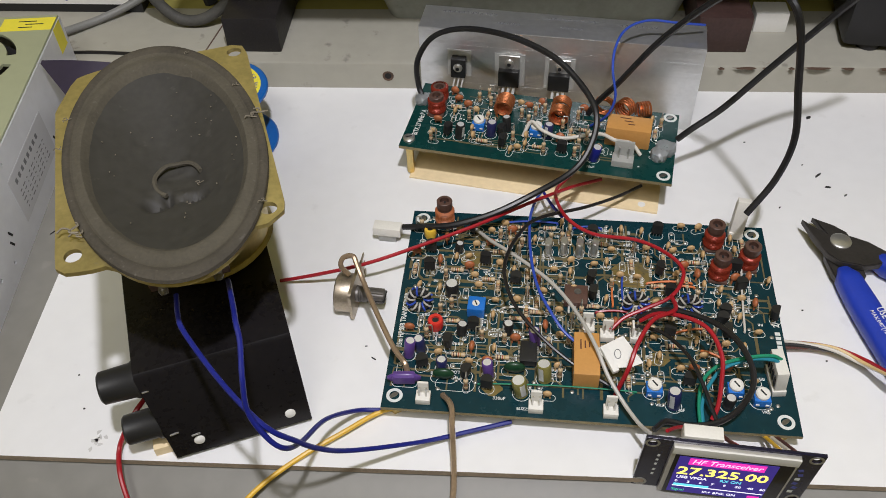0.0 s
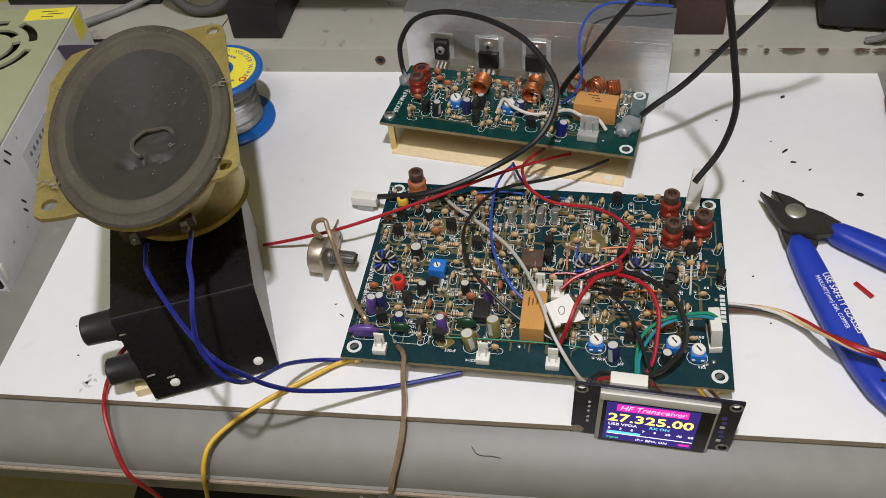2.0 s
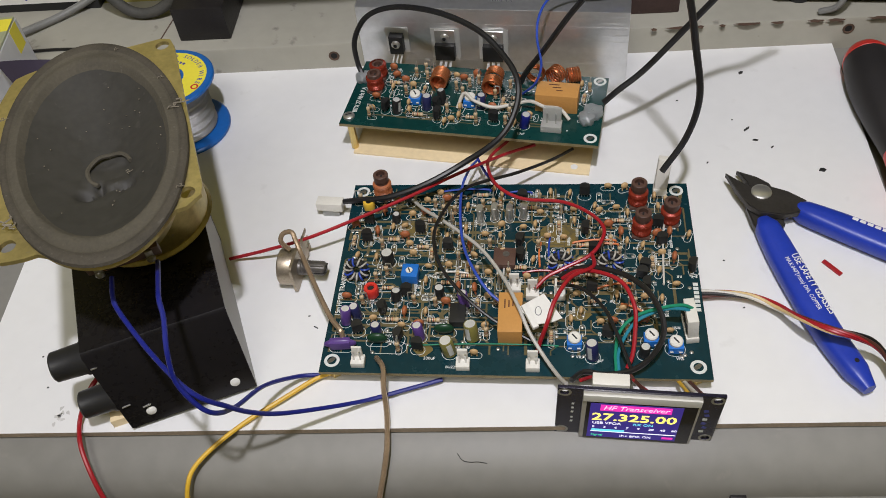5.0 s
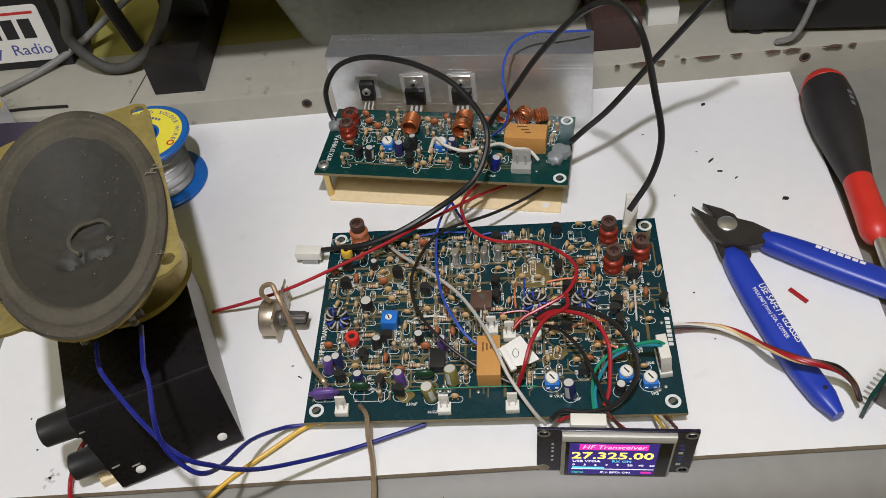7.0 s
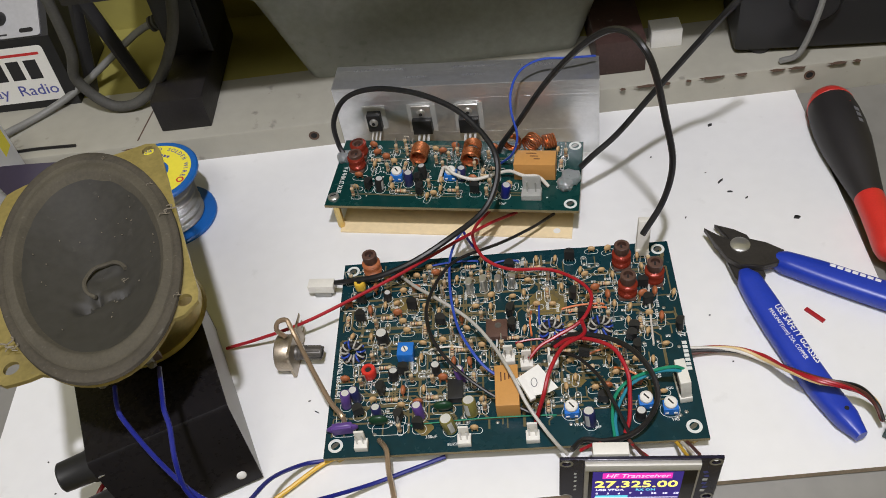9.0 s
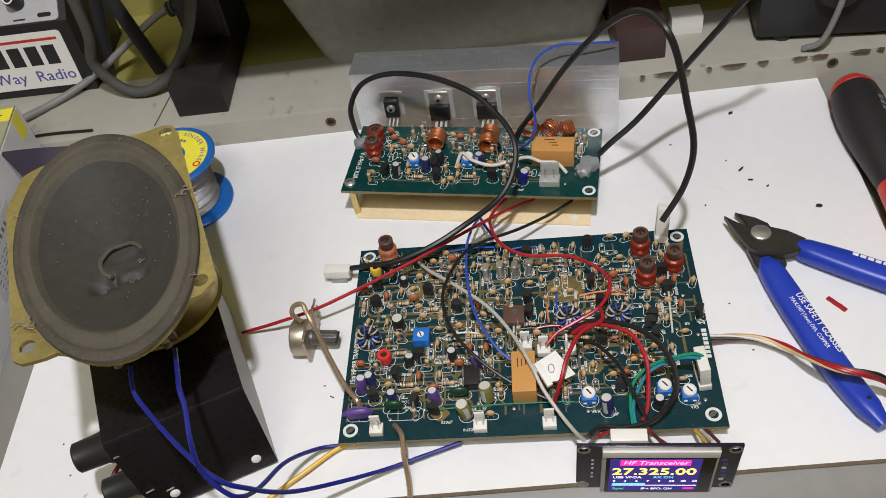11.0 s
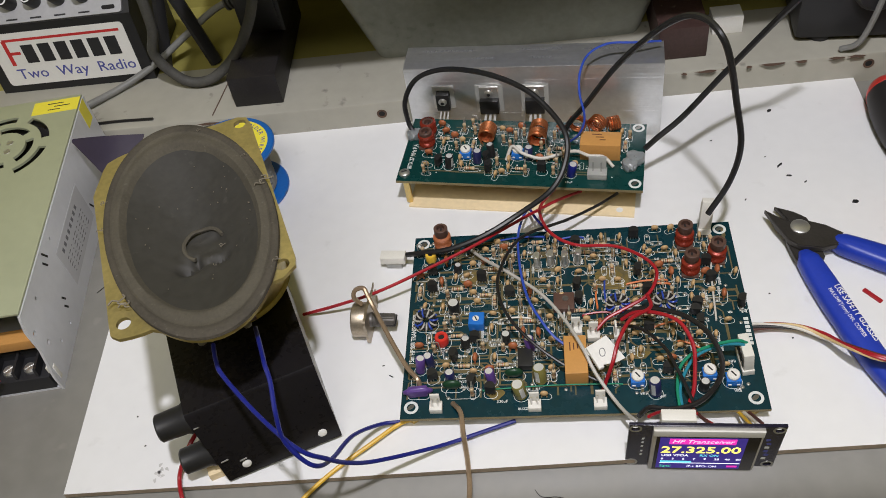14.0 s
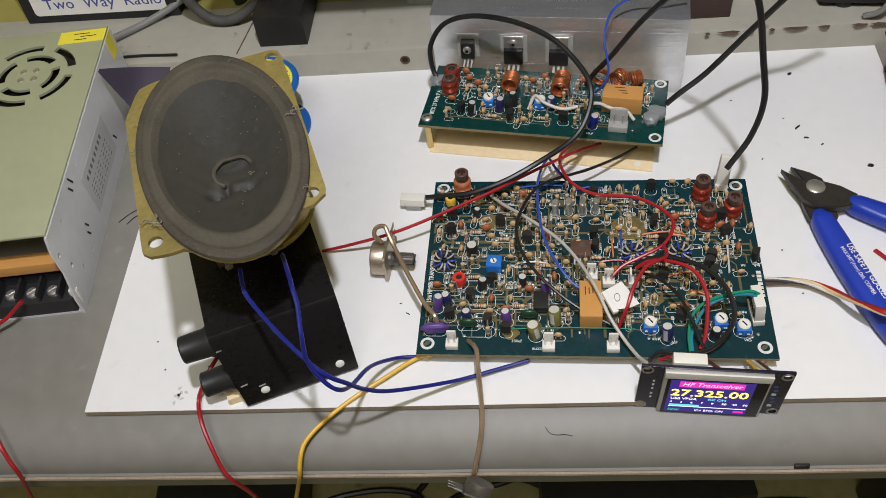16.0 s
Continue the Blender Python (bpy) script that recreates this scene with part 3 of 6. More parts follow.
for x, y, s in ((32.6, 6, 1.0), (-31.0, -30, 1.2), (30.0, 4.5, 0.7), (-29, -33, 0.8), (-33, 10, 0.5), (-30, 25, 0.5), (26, -38, 0.5), (8, -8, 0.5), (4, -18, 0.45), (28, 24, 0.4), (14, 50, 0.35)):
    bm = bmesh.new()
    for k in range(6):
        a = k * 2.1 + x
        add_tube(bm, [(0, 0, 0), (2.2 * s * math.cos(a), 1.3 * s * math.sin(a), 0.6), (3.4 * s * math.cos(a + 0.7), 2.2 * s * math.sin(a + 0.7), 0.2)], 0.28 * s, 5, 3)
    part("dust_fluff", bm, DUST, SPK, "grey tuft of dust", at(x, y, 99.6 if abs(x) > 25 or abs(y) > 45 else 87.0))
bm = bmesh.new()
dust = random.Random(11)
for k in range(26):
    a, r = dust.uniform(0, math.tau), 0.72 * math.sqrt(dust.random())
    add_box(bm, dust.uniform(0.2, 0.6), 0.28, 0.25, at(A * r * math.cos(a), B * r * math.sin(a), 97.2 - 12.5 * (1 - (r / 0.745) ** 1.4), dust.uniform(0, 180)))
tagged(part("dust_specks", bm, DUST, SPK), kind="stuff")
bm = bmesh.new()
add_lathe(bm, [(1.0, 95.4), (0.97, 92), (0.86, 82), (0.72, 72), (0.62, 66), (0.52, 64)], at(1, 4, 0), 48, A - 2, B - 6)
part("basket", bm, ZINC, SPK, "yellow-plated pressed basket")
bm = bmesh.new()
add_lathe(bm, [(0, 43.7), (24, 43.7), (25.5, 44.6), (25.5, 63), (24, 64.4), (0, 64.4)], at(2.6, 13, 0), 40)
part("magnet_can", bm, ZINC, SPK, "yellow-plated magnet can")
bm = bmesh.new()
add_lathe(bm, [(0, 43.66), (26, 43.66), (27, 45), (26, 46.4), (0, 46.4)], at(2.4, 13, 0), 40)
part("magnet_flange", bm, ZINC, SPK, "plated round foot under the magnet")
bm = bmesh.new()
add_box(bm, 26, 2.4, 7, at(-2.5, -34, 70, 0, 20), 0.4)
board = part("terminal_board", bm, FORMER, SPK, "brown terminal board")
for x in (-11.5, 6.5):
    bm = bmesh.new()
    add_box(bm, 2.6, 0.6, 7.5, at(x, -36.2, 68.5, 8, 14), 0.15)
    add_ball(bm, 1.7, 1.4, 1.7, at(x, -37.0, 71.0))
    part("solder_lug", bm, TARNISH, board, "soldered terminal lug")

# ---- solder spool ----
SPO = thing("solder_spool", "blue plastic spool of solder wire with a yellow label", "solder spool", at(-104, 149, 0, 12))
hub = lambda z: [(7.5, z), (7.5, z + 2.4), (22.8, z + 2.4), (23.5, z + 1.8), (23.5, z + 0.5), (22.8, z), (7.5, z)]
part("lower_flange", add_lathe(bmesh.new(), hub(0.02), None, 40), SPOOLBLUE, SPO)
part("upper_flange", add_lathe(bmesh.new(), hub(31.0), None, 40), SPOOLBLUE, SPO)
part("core", add_lathe(bmesh.new(), [(7.4, 33.2), (7.4, 0.2), (8.6, 0.2), (8.6, 33.2), (7.4, 33.2)], None, 28), SPOOLBLUE, SPO)
prof = [(9.0, 2.3)]
for k in range(28):
    z = 2.6 + k * 1.0
    prof += [(16.3 + 0.4 * math.sin(k * 1.3), z), (17.0 + 0.4 * math.sin(k * 1.3), z + 0.5)]
prof += [(9.0, 31.0)]
part("wound_solder", add_lathe(bmesh.new(), prof, None, 40), SOLDER, SPO, "tightly wound grey solder wire")
lab = part("label", add_lathe(bmesh.new(), [(8.6, 33.42), (8.6, 33.55), (20.2, 33.55), (20.2, 33.42), (8.6, 33.42)], None, 40), YELLOWLABEL, SPO, "round yellow paper label")
words = "FLUX CORED SOLDER WIRE"
for k, ch in enumerate(words):
    if ch != " ":
        a = 155 - k * 8.6
        letters("letter", ch, 3.4, INKBLUE, lab, at(16.4 * math.cos(radians(a)), 16.4 * math.sin(radians(a)), 33.6, a - 90), align="CENTER", bold=0.03)
for k in range(11):
    a = 140 - k * 9
    bm = bmesh.new()
    add_box(bm, 1.3, 1.6, 0.05)
    part("print_bar", bm, INKBLUE, lab, "", at(12.6 * math.cos(radians(a)), 12.6 * math.sin(radians(a)), 33.56, a - 90))
bm = bmesh.new()
add_lathe(bm, [(1.2, 0), (1.2, 0.06), (2.0, 0.06), (2.0, 0), (1.2, 0)], None, 20)
part("print_ring", bm, INKRED, lab, "small red printed ring", at(14.5, -10.5, 33.56))

# ---- switching power supply ----
PSU = thing("power_supply", "metal-cased switching power supply with a ventilated lid", "power supply", at(-171.5, 23.5, -3, 8.2))
bm = bmesh.new()
add_box(bm, 104, 158, 1.4, at(-52.5, 87, 47.6), 0.5)
lid = part("lid", bm, PSUTOP, PSU, "greenish zinc-plated lid with fan slots")
bm = bmesh.new()
cx, cy = -37, 128
for r0, r1, gaps, off in ((21, 25.5, 5, 10), (12.5, 17.0, 4, 40)):
    for g in range(gaps):
        a0, a1 = off + g * 360 / gaps, off + (g + 0.74) * 360 / gaps
        pts = [(cx + r1 * math.cos(radians(a0 + (a1 - a0) * k / 10)), cy + r1 * math.sin(radians(a0 + (a1 - a0) * k / 10))) for k in range(11)]
        pts += [(cx + r0 * math.cos(radians(a1 - (a1 - a0) * k / 10)), cy + r0 * math.sin(radians(a1 - (a1 - a0) * k / 10))) for k in range(11)]
        add_prism(bm, pts, 40, 56)
cut(lid, bm)
for k in range(4):
    bm = bmesh.new()
    add_lathe(bm, [(1.9, 0), (1.7, 0.35), (0.9, 0.2), (0.0, 0.15)], None, 16)
    part("fan_screw", bm, STEEL, lid, "", at(cx + 5 * math.cos(radians(45 + 90 * k)), cy + 5 * math.sin(radians(45 + 90 * k)), 49.0))
bm = bmesh.new()
add_cyl(bm, 26, 26, 8, at(cx, cy, 34), 32)
part("fan", bm, HOLE, PSU, "dark fan behind the lid slots")
M_side = Matrix(((0, 0, 1, -1.2), (1, 0, 0, 0), (0, 1, 0, 0), (0, 0, 0, 1)))
bm = bmesh.new()
add_prism(bm, [(0, 0.1), (166, 0.1), (166, 47.5), (7, 47.5), (4, 40), (4, 26), (0, 10)], 0, 1.2, M_side)
side = part("side_wall", bm, PSUSIDE, PSU, "bare aluminium side wall with small holes")
bm = bmesh.new()
for y, z, r in ((8, 34, 1.5), (12, 22, 1.5), (20, 12, 1.0), (24, 40, 0.9), (34, 8, 0.9), (60, 42, 0.8)):
    add_cyl(bm, r, r, 8, at(-4, y, z, 0, 0, 90), 14)
cut(side, bm)
for y, z, w in ((40, 13, 4), (42, 17, 4), (50, 40, 6), (46, 38, 5), (112, 12, 5)):
    bm = bmesh.new()
    add_box(bm, 0.3, 1.0, w, at(0.1, y, z, 0, 30))
    part("slot", bm, HOLE, side)
bm = bmesh.new()
add_box(bm, 0.16, 50, 24, at(0.1, 82, 10))
slab = part("rating_label", bm, mat("silver_label", (0.60, 0.60, 0.62), 0.4, 0.3, 0.05, 30), PSU, "silver rating label with dark print")
bm = bmesh.new()
for k in range(8):
    add_box(bm, 0.06, 2.2, 2.6, at(0.22, 64 + 4.4 * k, 27.5, 0, 6))
part("print_bar", bm, INKGREY, slab, "dark maker's mark")
for r in range(5):
    bm = bmesh.new()
    for k in range(9):
        add_box(bm, 0.06, 2.0 + 1.2 * math.sin(k * 2 + r), 0.6, at(0.22, 64 + 4.3 * k, 23 - 2.4 * r))
    part("print_bar", bm, INKGREY, slab)
bm = bmesh.new()
add_box(bm, 102, 165, 1.2, at(-52.5, 83, 0))
part("base_plate", bm, PSUSIDE, PSU)
bm = bmesh.new()
add_box(bm, 102, 1.2, 47, at(-52.5, 165.5, 0.2))
part("back_wall", bm, PSUSIDE, PSU)
bm = bmesh.new()
add_box(bm, 1.2, 150, 47, at(-104, 90, 0.2))
part("far_wall", bm, PSUSIDE, PSU)
bm = bmesh.new()
add_box(bm, 26, 11, 0.12, at(-13.5, 158, 49.0))
lab = part("warning_label", bm, YELLOWLABEL, PSU, "small bright yellow warning sticker")
for k in range(3):
    bm = bmesh.new()
    add_box(bm, 9 if k < 2 else 7, 0.7, 0.05, at(-14 + 4 * (k % 2), 160.5 - 2.6 * k, 49.13))
    part("print_bar", bm, INKBLACK, lab)
bm = bmesh.new()
add_box(bm, 0.12, 10, 14, at(0.1, 158, 34))
part("label_fold", bm, YELLOWLABEL, PSU, "yellow sticker end folded over the side")
bm = bmesh.new()
add_box(bm, 96, 8, 6, at(-50, 15, 20), 0.6)
part("fuse_board", bm, RELAY, PSU, "orange-brown circuit board edge inside the case")
bm = bmesh.new()
add_box(bm, 96, 15, 9, at(-51, 8, 1.3), 0.5)
add_box(bm, 96, 2, 6, at(-51, 15, 9), 0.3)
block = part("terminal_block", bm, BLACKPLASTIC, PSU, "black screw terminal block")
for k in range(9):
    bm = bmesh.new()
    add_box(bm, 1.2, 13, 6, at(-8 - 10.2 * k, 8, 9.8))
    part("barrier", bm, BLACKPLASTIC, block)
    bm = bmesh.new()
    add_lathe(bm, [(0, 2.2), (2.3, 2.0), (3.1, 1.0), (3.1, 0), (0, 0)], at(-13 - 10.2 * k, 7, 10.3), 16)
    add_box(bm, 4.6, 0.7, 0.4, at(-13 - 10.2 * k, 7, 12.4, 35))
    part("terminal_screw", bm, STEEL, block, "bright terminal screw")
bm = bmesh.new()
add_box(bm, 4, 2.5, 9, at(-1.6, 4, 5), 0.3)
part("tab", bm, WHITENYLON, PSU, "pale plastic end tab")
bm = bmesh.new()
add_ball(bm, 1.6, 1.6, 2.2, at(-6, 13, 22))
part("indicator", bm, mat("green_indicator", (0.35, 0.62, 0.05), 0.3), PSU, "small green indicator")

# dark film curled between power supply and loudspeaker
bm = bmesh.new()
n, rows = 14, []
for i in range(n + 1):
    u = i / n
    top = Vector((-187 + 40 * u, 148 - 3 * math.sin(u * math.pi), 46.5 + 3 * math.sin(u * math.pi)))
    low = Vector((-187 + 34 * u, 146 - 30 * u, 46 - 16 * u))
    rows.append([bm.verts.new(q) for q in (top, low, low + Vector((0.1, 0.1, -0.35)), top + Vector((0.1, 0.1, -0.35)))])
for a, b in zip(rows, rows[1:]):
    for k in range(4):
        bm.faces.new((a[k], a[(k + 1) % 4], b[(k + 1) % 4], b[k]))
bm.faces.new(rows[-1])
solid("plastic_film", bm, DARKPAPER, "dark violet pointed sheet of film leaning on the power supply", "film")

# ---- potentiometers with shafts ----


def potentiometer(m, label, finish=STEEL):
    pot = thing("potentiometer", label, "potentiometer", m, "loose potentiometers")
    part("can", add_lathe(bmesh.new(), [(0, 0), (7.6, 0), (8.2, 0.6), (8.2, 6.4), (8.0, 6.8), (0, 6.8)], None, 30), finish, pot, "tarnished metal can")
    bm = bmesh.new()
    add_prism(bm, rounded(16, 17, 2), 6.8, 8.0)
    add_box(bm, 12, 6, 1.2, at(0, 10, 6.8), 0.2)
    part("mount_plate", bm, finish, pot)
    part("bush", add_lathe(bmesh.new(), [(0, 8), (3.4, 8), (3.4, 9), (3.2, 9.3), (3.4, 9.7), (3.2, 10.1), (3.4, 10.5), (3.2, 10.9), (3.4, 11.3), (3.2, 13), (0, 13)], None, 20), DULLSTEEL, pot, "threaded bush")
    bm = bmesh.new()
    add_lathe(bm, [(0, 13), (2.9, 13), (2.9, 19.4), (2.5, 20), (0, 20)], None, 18)
    for k in range(14):
        add_box(bm, 0.5, 0.5, 6, at(2.85 * math.cos(k * math.tau / 14), 2.85 * math.sin(k * math.tau / 14), 13.4))
    shaft = part("shaft", bm, DULLSTEEL, pot, "splined grey shaft with a slot")
    bm = bmesh.new()
    add_box(bm, 0.9, 5.9, 5, at(0, 0, 15.2))
    part("shaft_slot", bm, HOLE, shaft)
    for k in (-5, 0, 5):
        bm = bmesh.new()
        add_box(bm, 2.0, 7, 0.5, at(k, 14, 7.0), 0.1)
        part("lug", bm, finish, pot)
    return pot


potentiometer(at(-30.5, 49, 8.3, -4, 0, 90), "tarnished volume potentiometer lying on the white sheet", AGED)
potentiometer(at(25, -54.5, -10.5) @ Vector((-0.35, -0.72, -0.60)).to_track_quat("Z", "Y").to_matrix().to_4x4() @ rot("Z", 70) @ Matrix.Scale(0.72, 4), "tarnished potentiometer hanging over the bench front", TARNISH)

# ---- side cutters and screwdriver ----
CUT = thing("side_cutters", "side cutters with blue dipped handles lying open", "side cutters", at(0, 0, 0))


def grip(pts, widths, z0, z1):
    """A flattened, rounded handle along the points."""
    bm = bmesh.new()
    line = spline(pts, 6)
    wid = spline([(w, 0, 0) for w in widths], 6)
    rings = []
    for i, q in enumerate(line):
        d = (line[min(i + 1, len(line) - 1)] - line[max(i - 1, 0)]).normalized()
        s = Vector((-d.y, d.x, 0)).normalized()
        w, hz = wid[i].x, (z1 - z0) / 2
        ends = min(1.0, 0.55 + 0.22 * min(i, len(line) - 1 - i))
        rings.append([bm.verts.new(q + s * w * ends * math.copysign(abs(math.cos(a)) ** 0.7, math.cos(a)) + Vector((0, 0, (z0 + z1) / 2 + hz * ends * math.copysign(abs(math.sin(a)) ** 0.7, math.sin(a))))) for a in [k * math.tau / 16 for k in range(16)]])
    for a, b in zip(rings, rings[1:]):
        for k in range(16):
            bm.faces.new((a[k], a[(k + 1) % 16], b[(k + 1) % 16], b[k]))
    bm.faces.new(rings[0][::-1])
    bm.faces.new(rings[-1])
    return bm


def lever(outline, z0, z1):
    """One flat forged half: a pointed jaw, the joint and the tang that runs into its grip."""
    bm = bmesh.new()
    add_prism(bm, outline, z0, z1, None, 0.5)
    return bm


part("jaw", lever([(165, 104), (168, 94), (172, 84), (176, 80), (186, 78), (194, 80), (197, 87), (190, 92), (182, 96), (177, 95.5), (173.5, 95)], 6.0, 9.4), JAWSTEEL, CUT, "dark pointed steel jaw")
part("jaw", lever([(171, 109), (179, 104.5), (184, 101), (186, 95), (186, 84), (187, 76), (183, 70), (176, 70), (173.5, 76), (172, 86), (175, 96), (176.5, 99)], 2.6, 5.9), JAWSTEEL, CUT, "dark pointed steel jaw")
bm = bmesh.new()
add_lathe(bm, [(0, 10.4), (3.6, 10.4), (4.4, 9.9), (4.4, 8.5), (0, 8.5)], at(178.6, 91.5, 0), 28)
part("pivot", bm, STEEL, CUT, "bright round rivet")
g1 = part("grip", grip([(178, 79, 0), (181.5, 64, 0), (186.5, 44, 0), (194, 18, 0), (203.5, -6, 0)], [4.8, 5.9, 6.2, 5.6, 4.4], 0.6, 9.6), PLIERBLUE, CUT, "blue dipped grip with white safety lettering")
g2 = part("grip", grip([(190, 86, 0), (207.5, 75.5, 0), (221, 67, 0), (240, 55, 0), (266, 37, 0)], [4.2, 5.8, 6.2, 6.2, 5.0], 1.0, 10.6), PLIERBLUE, CUT, "blue dipped grip with a white maker's mark")
ang = -72.5
letters("lettering", "USE SAFETY GLASSES", 4.0, INKWHITE, g1, at(184.9, 55.5, 9.75, ang), wide=0.86, bold=0.05)
letters("lettering", "MAX.040\"(1mm) DIA. COPPER", 2.5, INKWHITE, g1, at(182.2, 54.0, 9.6, ang), wide=0.86, bold=0.02)
bm = bmesh.new()
for k in range(7):
    add_box(bm, 2.4, 3.0, 0.08, at(214 + 2.64 * k, 74.0 - 1.66 * k, 10.35, -32))
part("print_bar", bm, INKWHITE, g2, "white maker's mark")
bm = bmesh.new()
add_cyl(bm, 0.9, 0.9, 0.3, at(200.0, 4, 9.45), 12)
part("hole", bm, HOLE, g1)

SD = thing("screwdriver", "screwdriver with a black and red handle lying on the bench", "screwdriver", at(243, 189, 9.6, -1.0, 90))
prof_b = [(0.0, 0.3), (6.0, 0.6), (9.5, 3), (11.4, 8), (12.3, 16), (12.5, 26), (11.8, 38), (10.2, 50), (8.4, 62), (7.0, 72), (6.5, 76)]
part("grip", add_lathe(bmesh.new(), prof_b, None, 28), GRIP, SD, "black soft rubber grip")
part("end_cap", add_lathe(bmesh.new(), [(0, -0.6), (5.5, -0.3), (9.0, 1.6), (10.9, 5.0), (11.6, 8), (11.4, 8.2), (9, 3.4)], None, 28), REDPLASTIC, SD, "red plastic cap")
part("collar", add_lathe(bmesh.new(), [(6.4, 73.5), (6.7, 75), (6.6, 84), (6.8, 98), (7.0, 105), (6.2, 109), (4.4, 111), (3.4, 112), (0, 112)], None, 28), REDPLASTIC, SD, "red plastic collar")
part("blade", add_lathe(bmesh.new(), [(2.8, 111), (2.8, 180), (2.4, 190), (0, 191)], None, 16), STEEL, SD, "bright steel shaft")
bm = bmesh.new()
add_ball(bm, 3.2, 0.8, 3.2, at(2.6, 10.6, 16, 0, -12))
part("inlay", bm, REDPLASTIC, SD, "round red inlay")
bm = bmesh.new()
for k in range(7):
    add_box(bm, 2.6, 0.3, 2.6, at(6.4 - 0.05 * k * k, 10.7 - 0.1 * k * k * 0.9, 22 + 4.0 * k, -32))
part("print_bar", bm, INKGREY, SD, "worn grey maker's mark")

# small circuit board at the end of the bundle
SB = thing("encoder_board", "small green circuit board on edge at the end of the bundle", "circuit board", at(219, 2, 5.2, 48))
bm = bmesh.new()
add_box(bm, 24, 1.6, 15, at(3, 0, -4.5), 0.2)
part("board", bm, PCBPA, SB)
for k in range(6):
    bm = bmesh.new()
    add_box(bm, 0.7, 3.4, 0.7, at(-6 + 2.5 * k, 1.8, 7.5))
    part("pin", bm, STEEL, SB)
bm = bmesh.new()
add_box(bm, 12, 9, 12, at(6, -5.3, -3), 0.4)
part("encoder", bm, DULLSTEEL, SB, "dull metal encoder body")

# ---- display ----
DSP = thing("display_module", "small colour display showing a frequency, wired to the main board", "display", at(116.8, -21.6, -5.4, -1.6, 2.2, 1.6))
DSP.scale = (1.0, 0.75, 1.019)
bm = bmesh.new()
add_box(bm, 58, 1.6, 33.5, at(0, 0, 0), 0.15)
dboard = part("board", bm, DISPPCB, DSP, "dark blue circuit board")
bm = bmesh.new()
for x in (-26.5, 26.5):
    for z in (3.0, 30.5):
        add_cyl(bm, 1.6, 1.6, 6, at(x, 3, z, 0, 90), 16)
cut(dboard, bm)
for x in (-26.5, 26.5):
    for z in (3.0, 30.5):
        part("hole_ring", add_lathe(bmesh.new(), [(1.65, 0), (1.65, 0.12), (2.5, 0.12), (2.5, 0), (1.65, 0)], None, 18), PAD, dboard, "", at(x, -0.8, z, 0, 90))
bm = bmesh.new()
add_box(bm, 41, 2.2, 31.8, at(0.5, -1.95, 0.9), 0.2)
bez = part("bezel", bm, LCDSTEEL, DSP, "pale metal display bezel")
bm = bmesh.new()
add_box(bm, 40.8, 1.0, 4.2, at(0.5, -3.2, 28.6), 0.15)
part("backlight_edge", bm, LCDFRAME, DSP, "white backlight edge")
bm = bmesh.new()
add_box(bm, 38.6, 0.5, 27.4, at(0.8, -3.25, 1.3), 0.05)
glass = part("glass", bm, SCR_BLACK, DSP, "dark glass margin")
bm = bmesh.new()
add_box(bm, 32.4, 0.1, 25.2, at(-0.9, -3.55, 2.4))
scr = part("screen", bm, SCR_BACK, DSP, "lit violet-blue screen with yellow digits")
F = lambda x, z: at(x, -3.64, z, 0, 90)
bm = bmesh.new()
add_box(bm, 25, 0.04, 4.4, at(-1.0, -3.61, 22.5))
part("title_bar", bm, SCR_PINK, scr)
letters("lettering", "HF Transceiver", 4.0, SCR_ROSE, scr, F(-12.5, 23.4), wide=0.92, slant=0.25, bold=0.02)
letters("lettering", "27.325.00", 7.2, SCR_YELLOW, scr, F(-16.2, 15.6), wide=1.07, bold=0.13)
letters("lettering", "USB VFOA", 2.4, SCR_WHITE, scr, F(-15.7, 12.6), wide=0.95, bold=0.03)
letters("lettering", "RX ON", 2.4, SCR_CYAN, scr, F(-1.0, 12.6), wide=0.95, bold=0.03)
for k, w in enumerate(("0", "3", "6", "7", "9", "20", "40", "60")):
    letters("lettering", w, 2.0, SCR_WHITE, scr, F(-15.6 + 4.1 * k, 9.7), wide=1.0, bold=0.03)
bm = bmesh.new()
add_box(bm, 12, 0.04, 1.6, at(-9.6, -3.61, 7.0))
part("meter_bar", bm, SCR_CYAN, scr)
bm = bmesh.new()
add_box(bm, 31, 0.04, 0.5, at(-0.4, -3.61, 6.6))
part("meter_line", bm, SCR_WHITE, scr)
letters("lettering", "Signal", 2.1, SCR_GREEN, scr, F(-15.7, 3.4), wide=0.95, bold=0.02)
letters("lettering", "IF:+ BFO: ON", 2.1, SCR_WHITE, scr, F(-5.0, 3.4), wide=0.95, bold=0.02)
bm = bmesh.new()
add_box(bm, 4.0, 0.04, 1.5, at(12.4, -3.61, 3.6))
part("print_bar", bm, SCR_PINK, scr)
for z in (9, 12, 16, 19, 22):
    bm = bmesh.new()
    add_box(bm, 0.9, 0.05, 1.3, at(-23.3, -0.83, z, 0, 0, 10))
    part("print_bar", bm, SILK, dboard)
for k in range(6):
    bm = bmesh.new()
    add_box(bm, 1.7, 0.05, 1.6, at(24.2 + 0.4 * math.sin(k * 2), -0.83, 7 + 3 * k, 0, 0, 20 * math.sin(k)))
    part("print_mark", bm, INKBLUE if k % 3 else SILK, dboard)
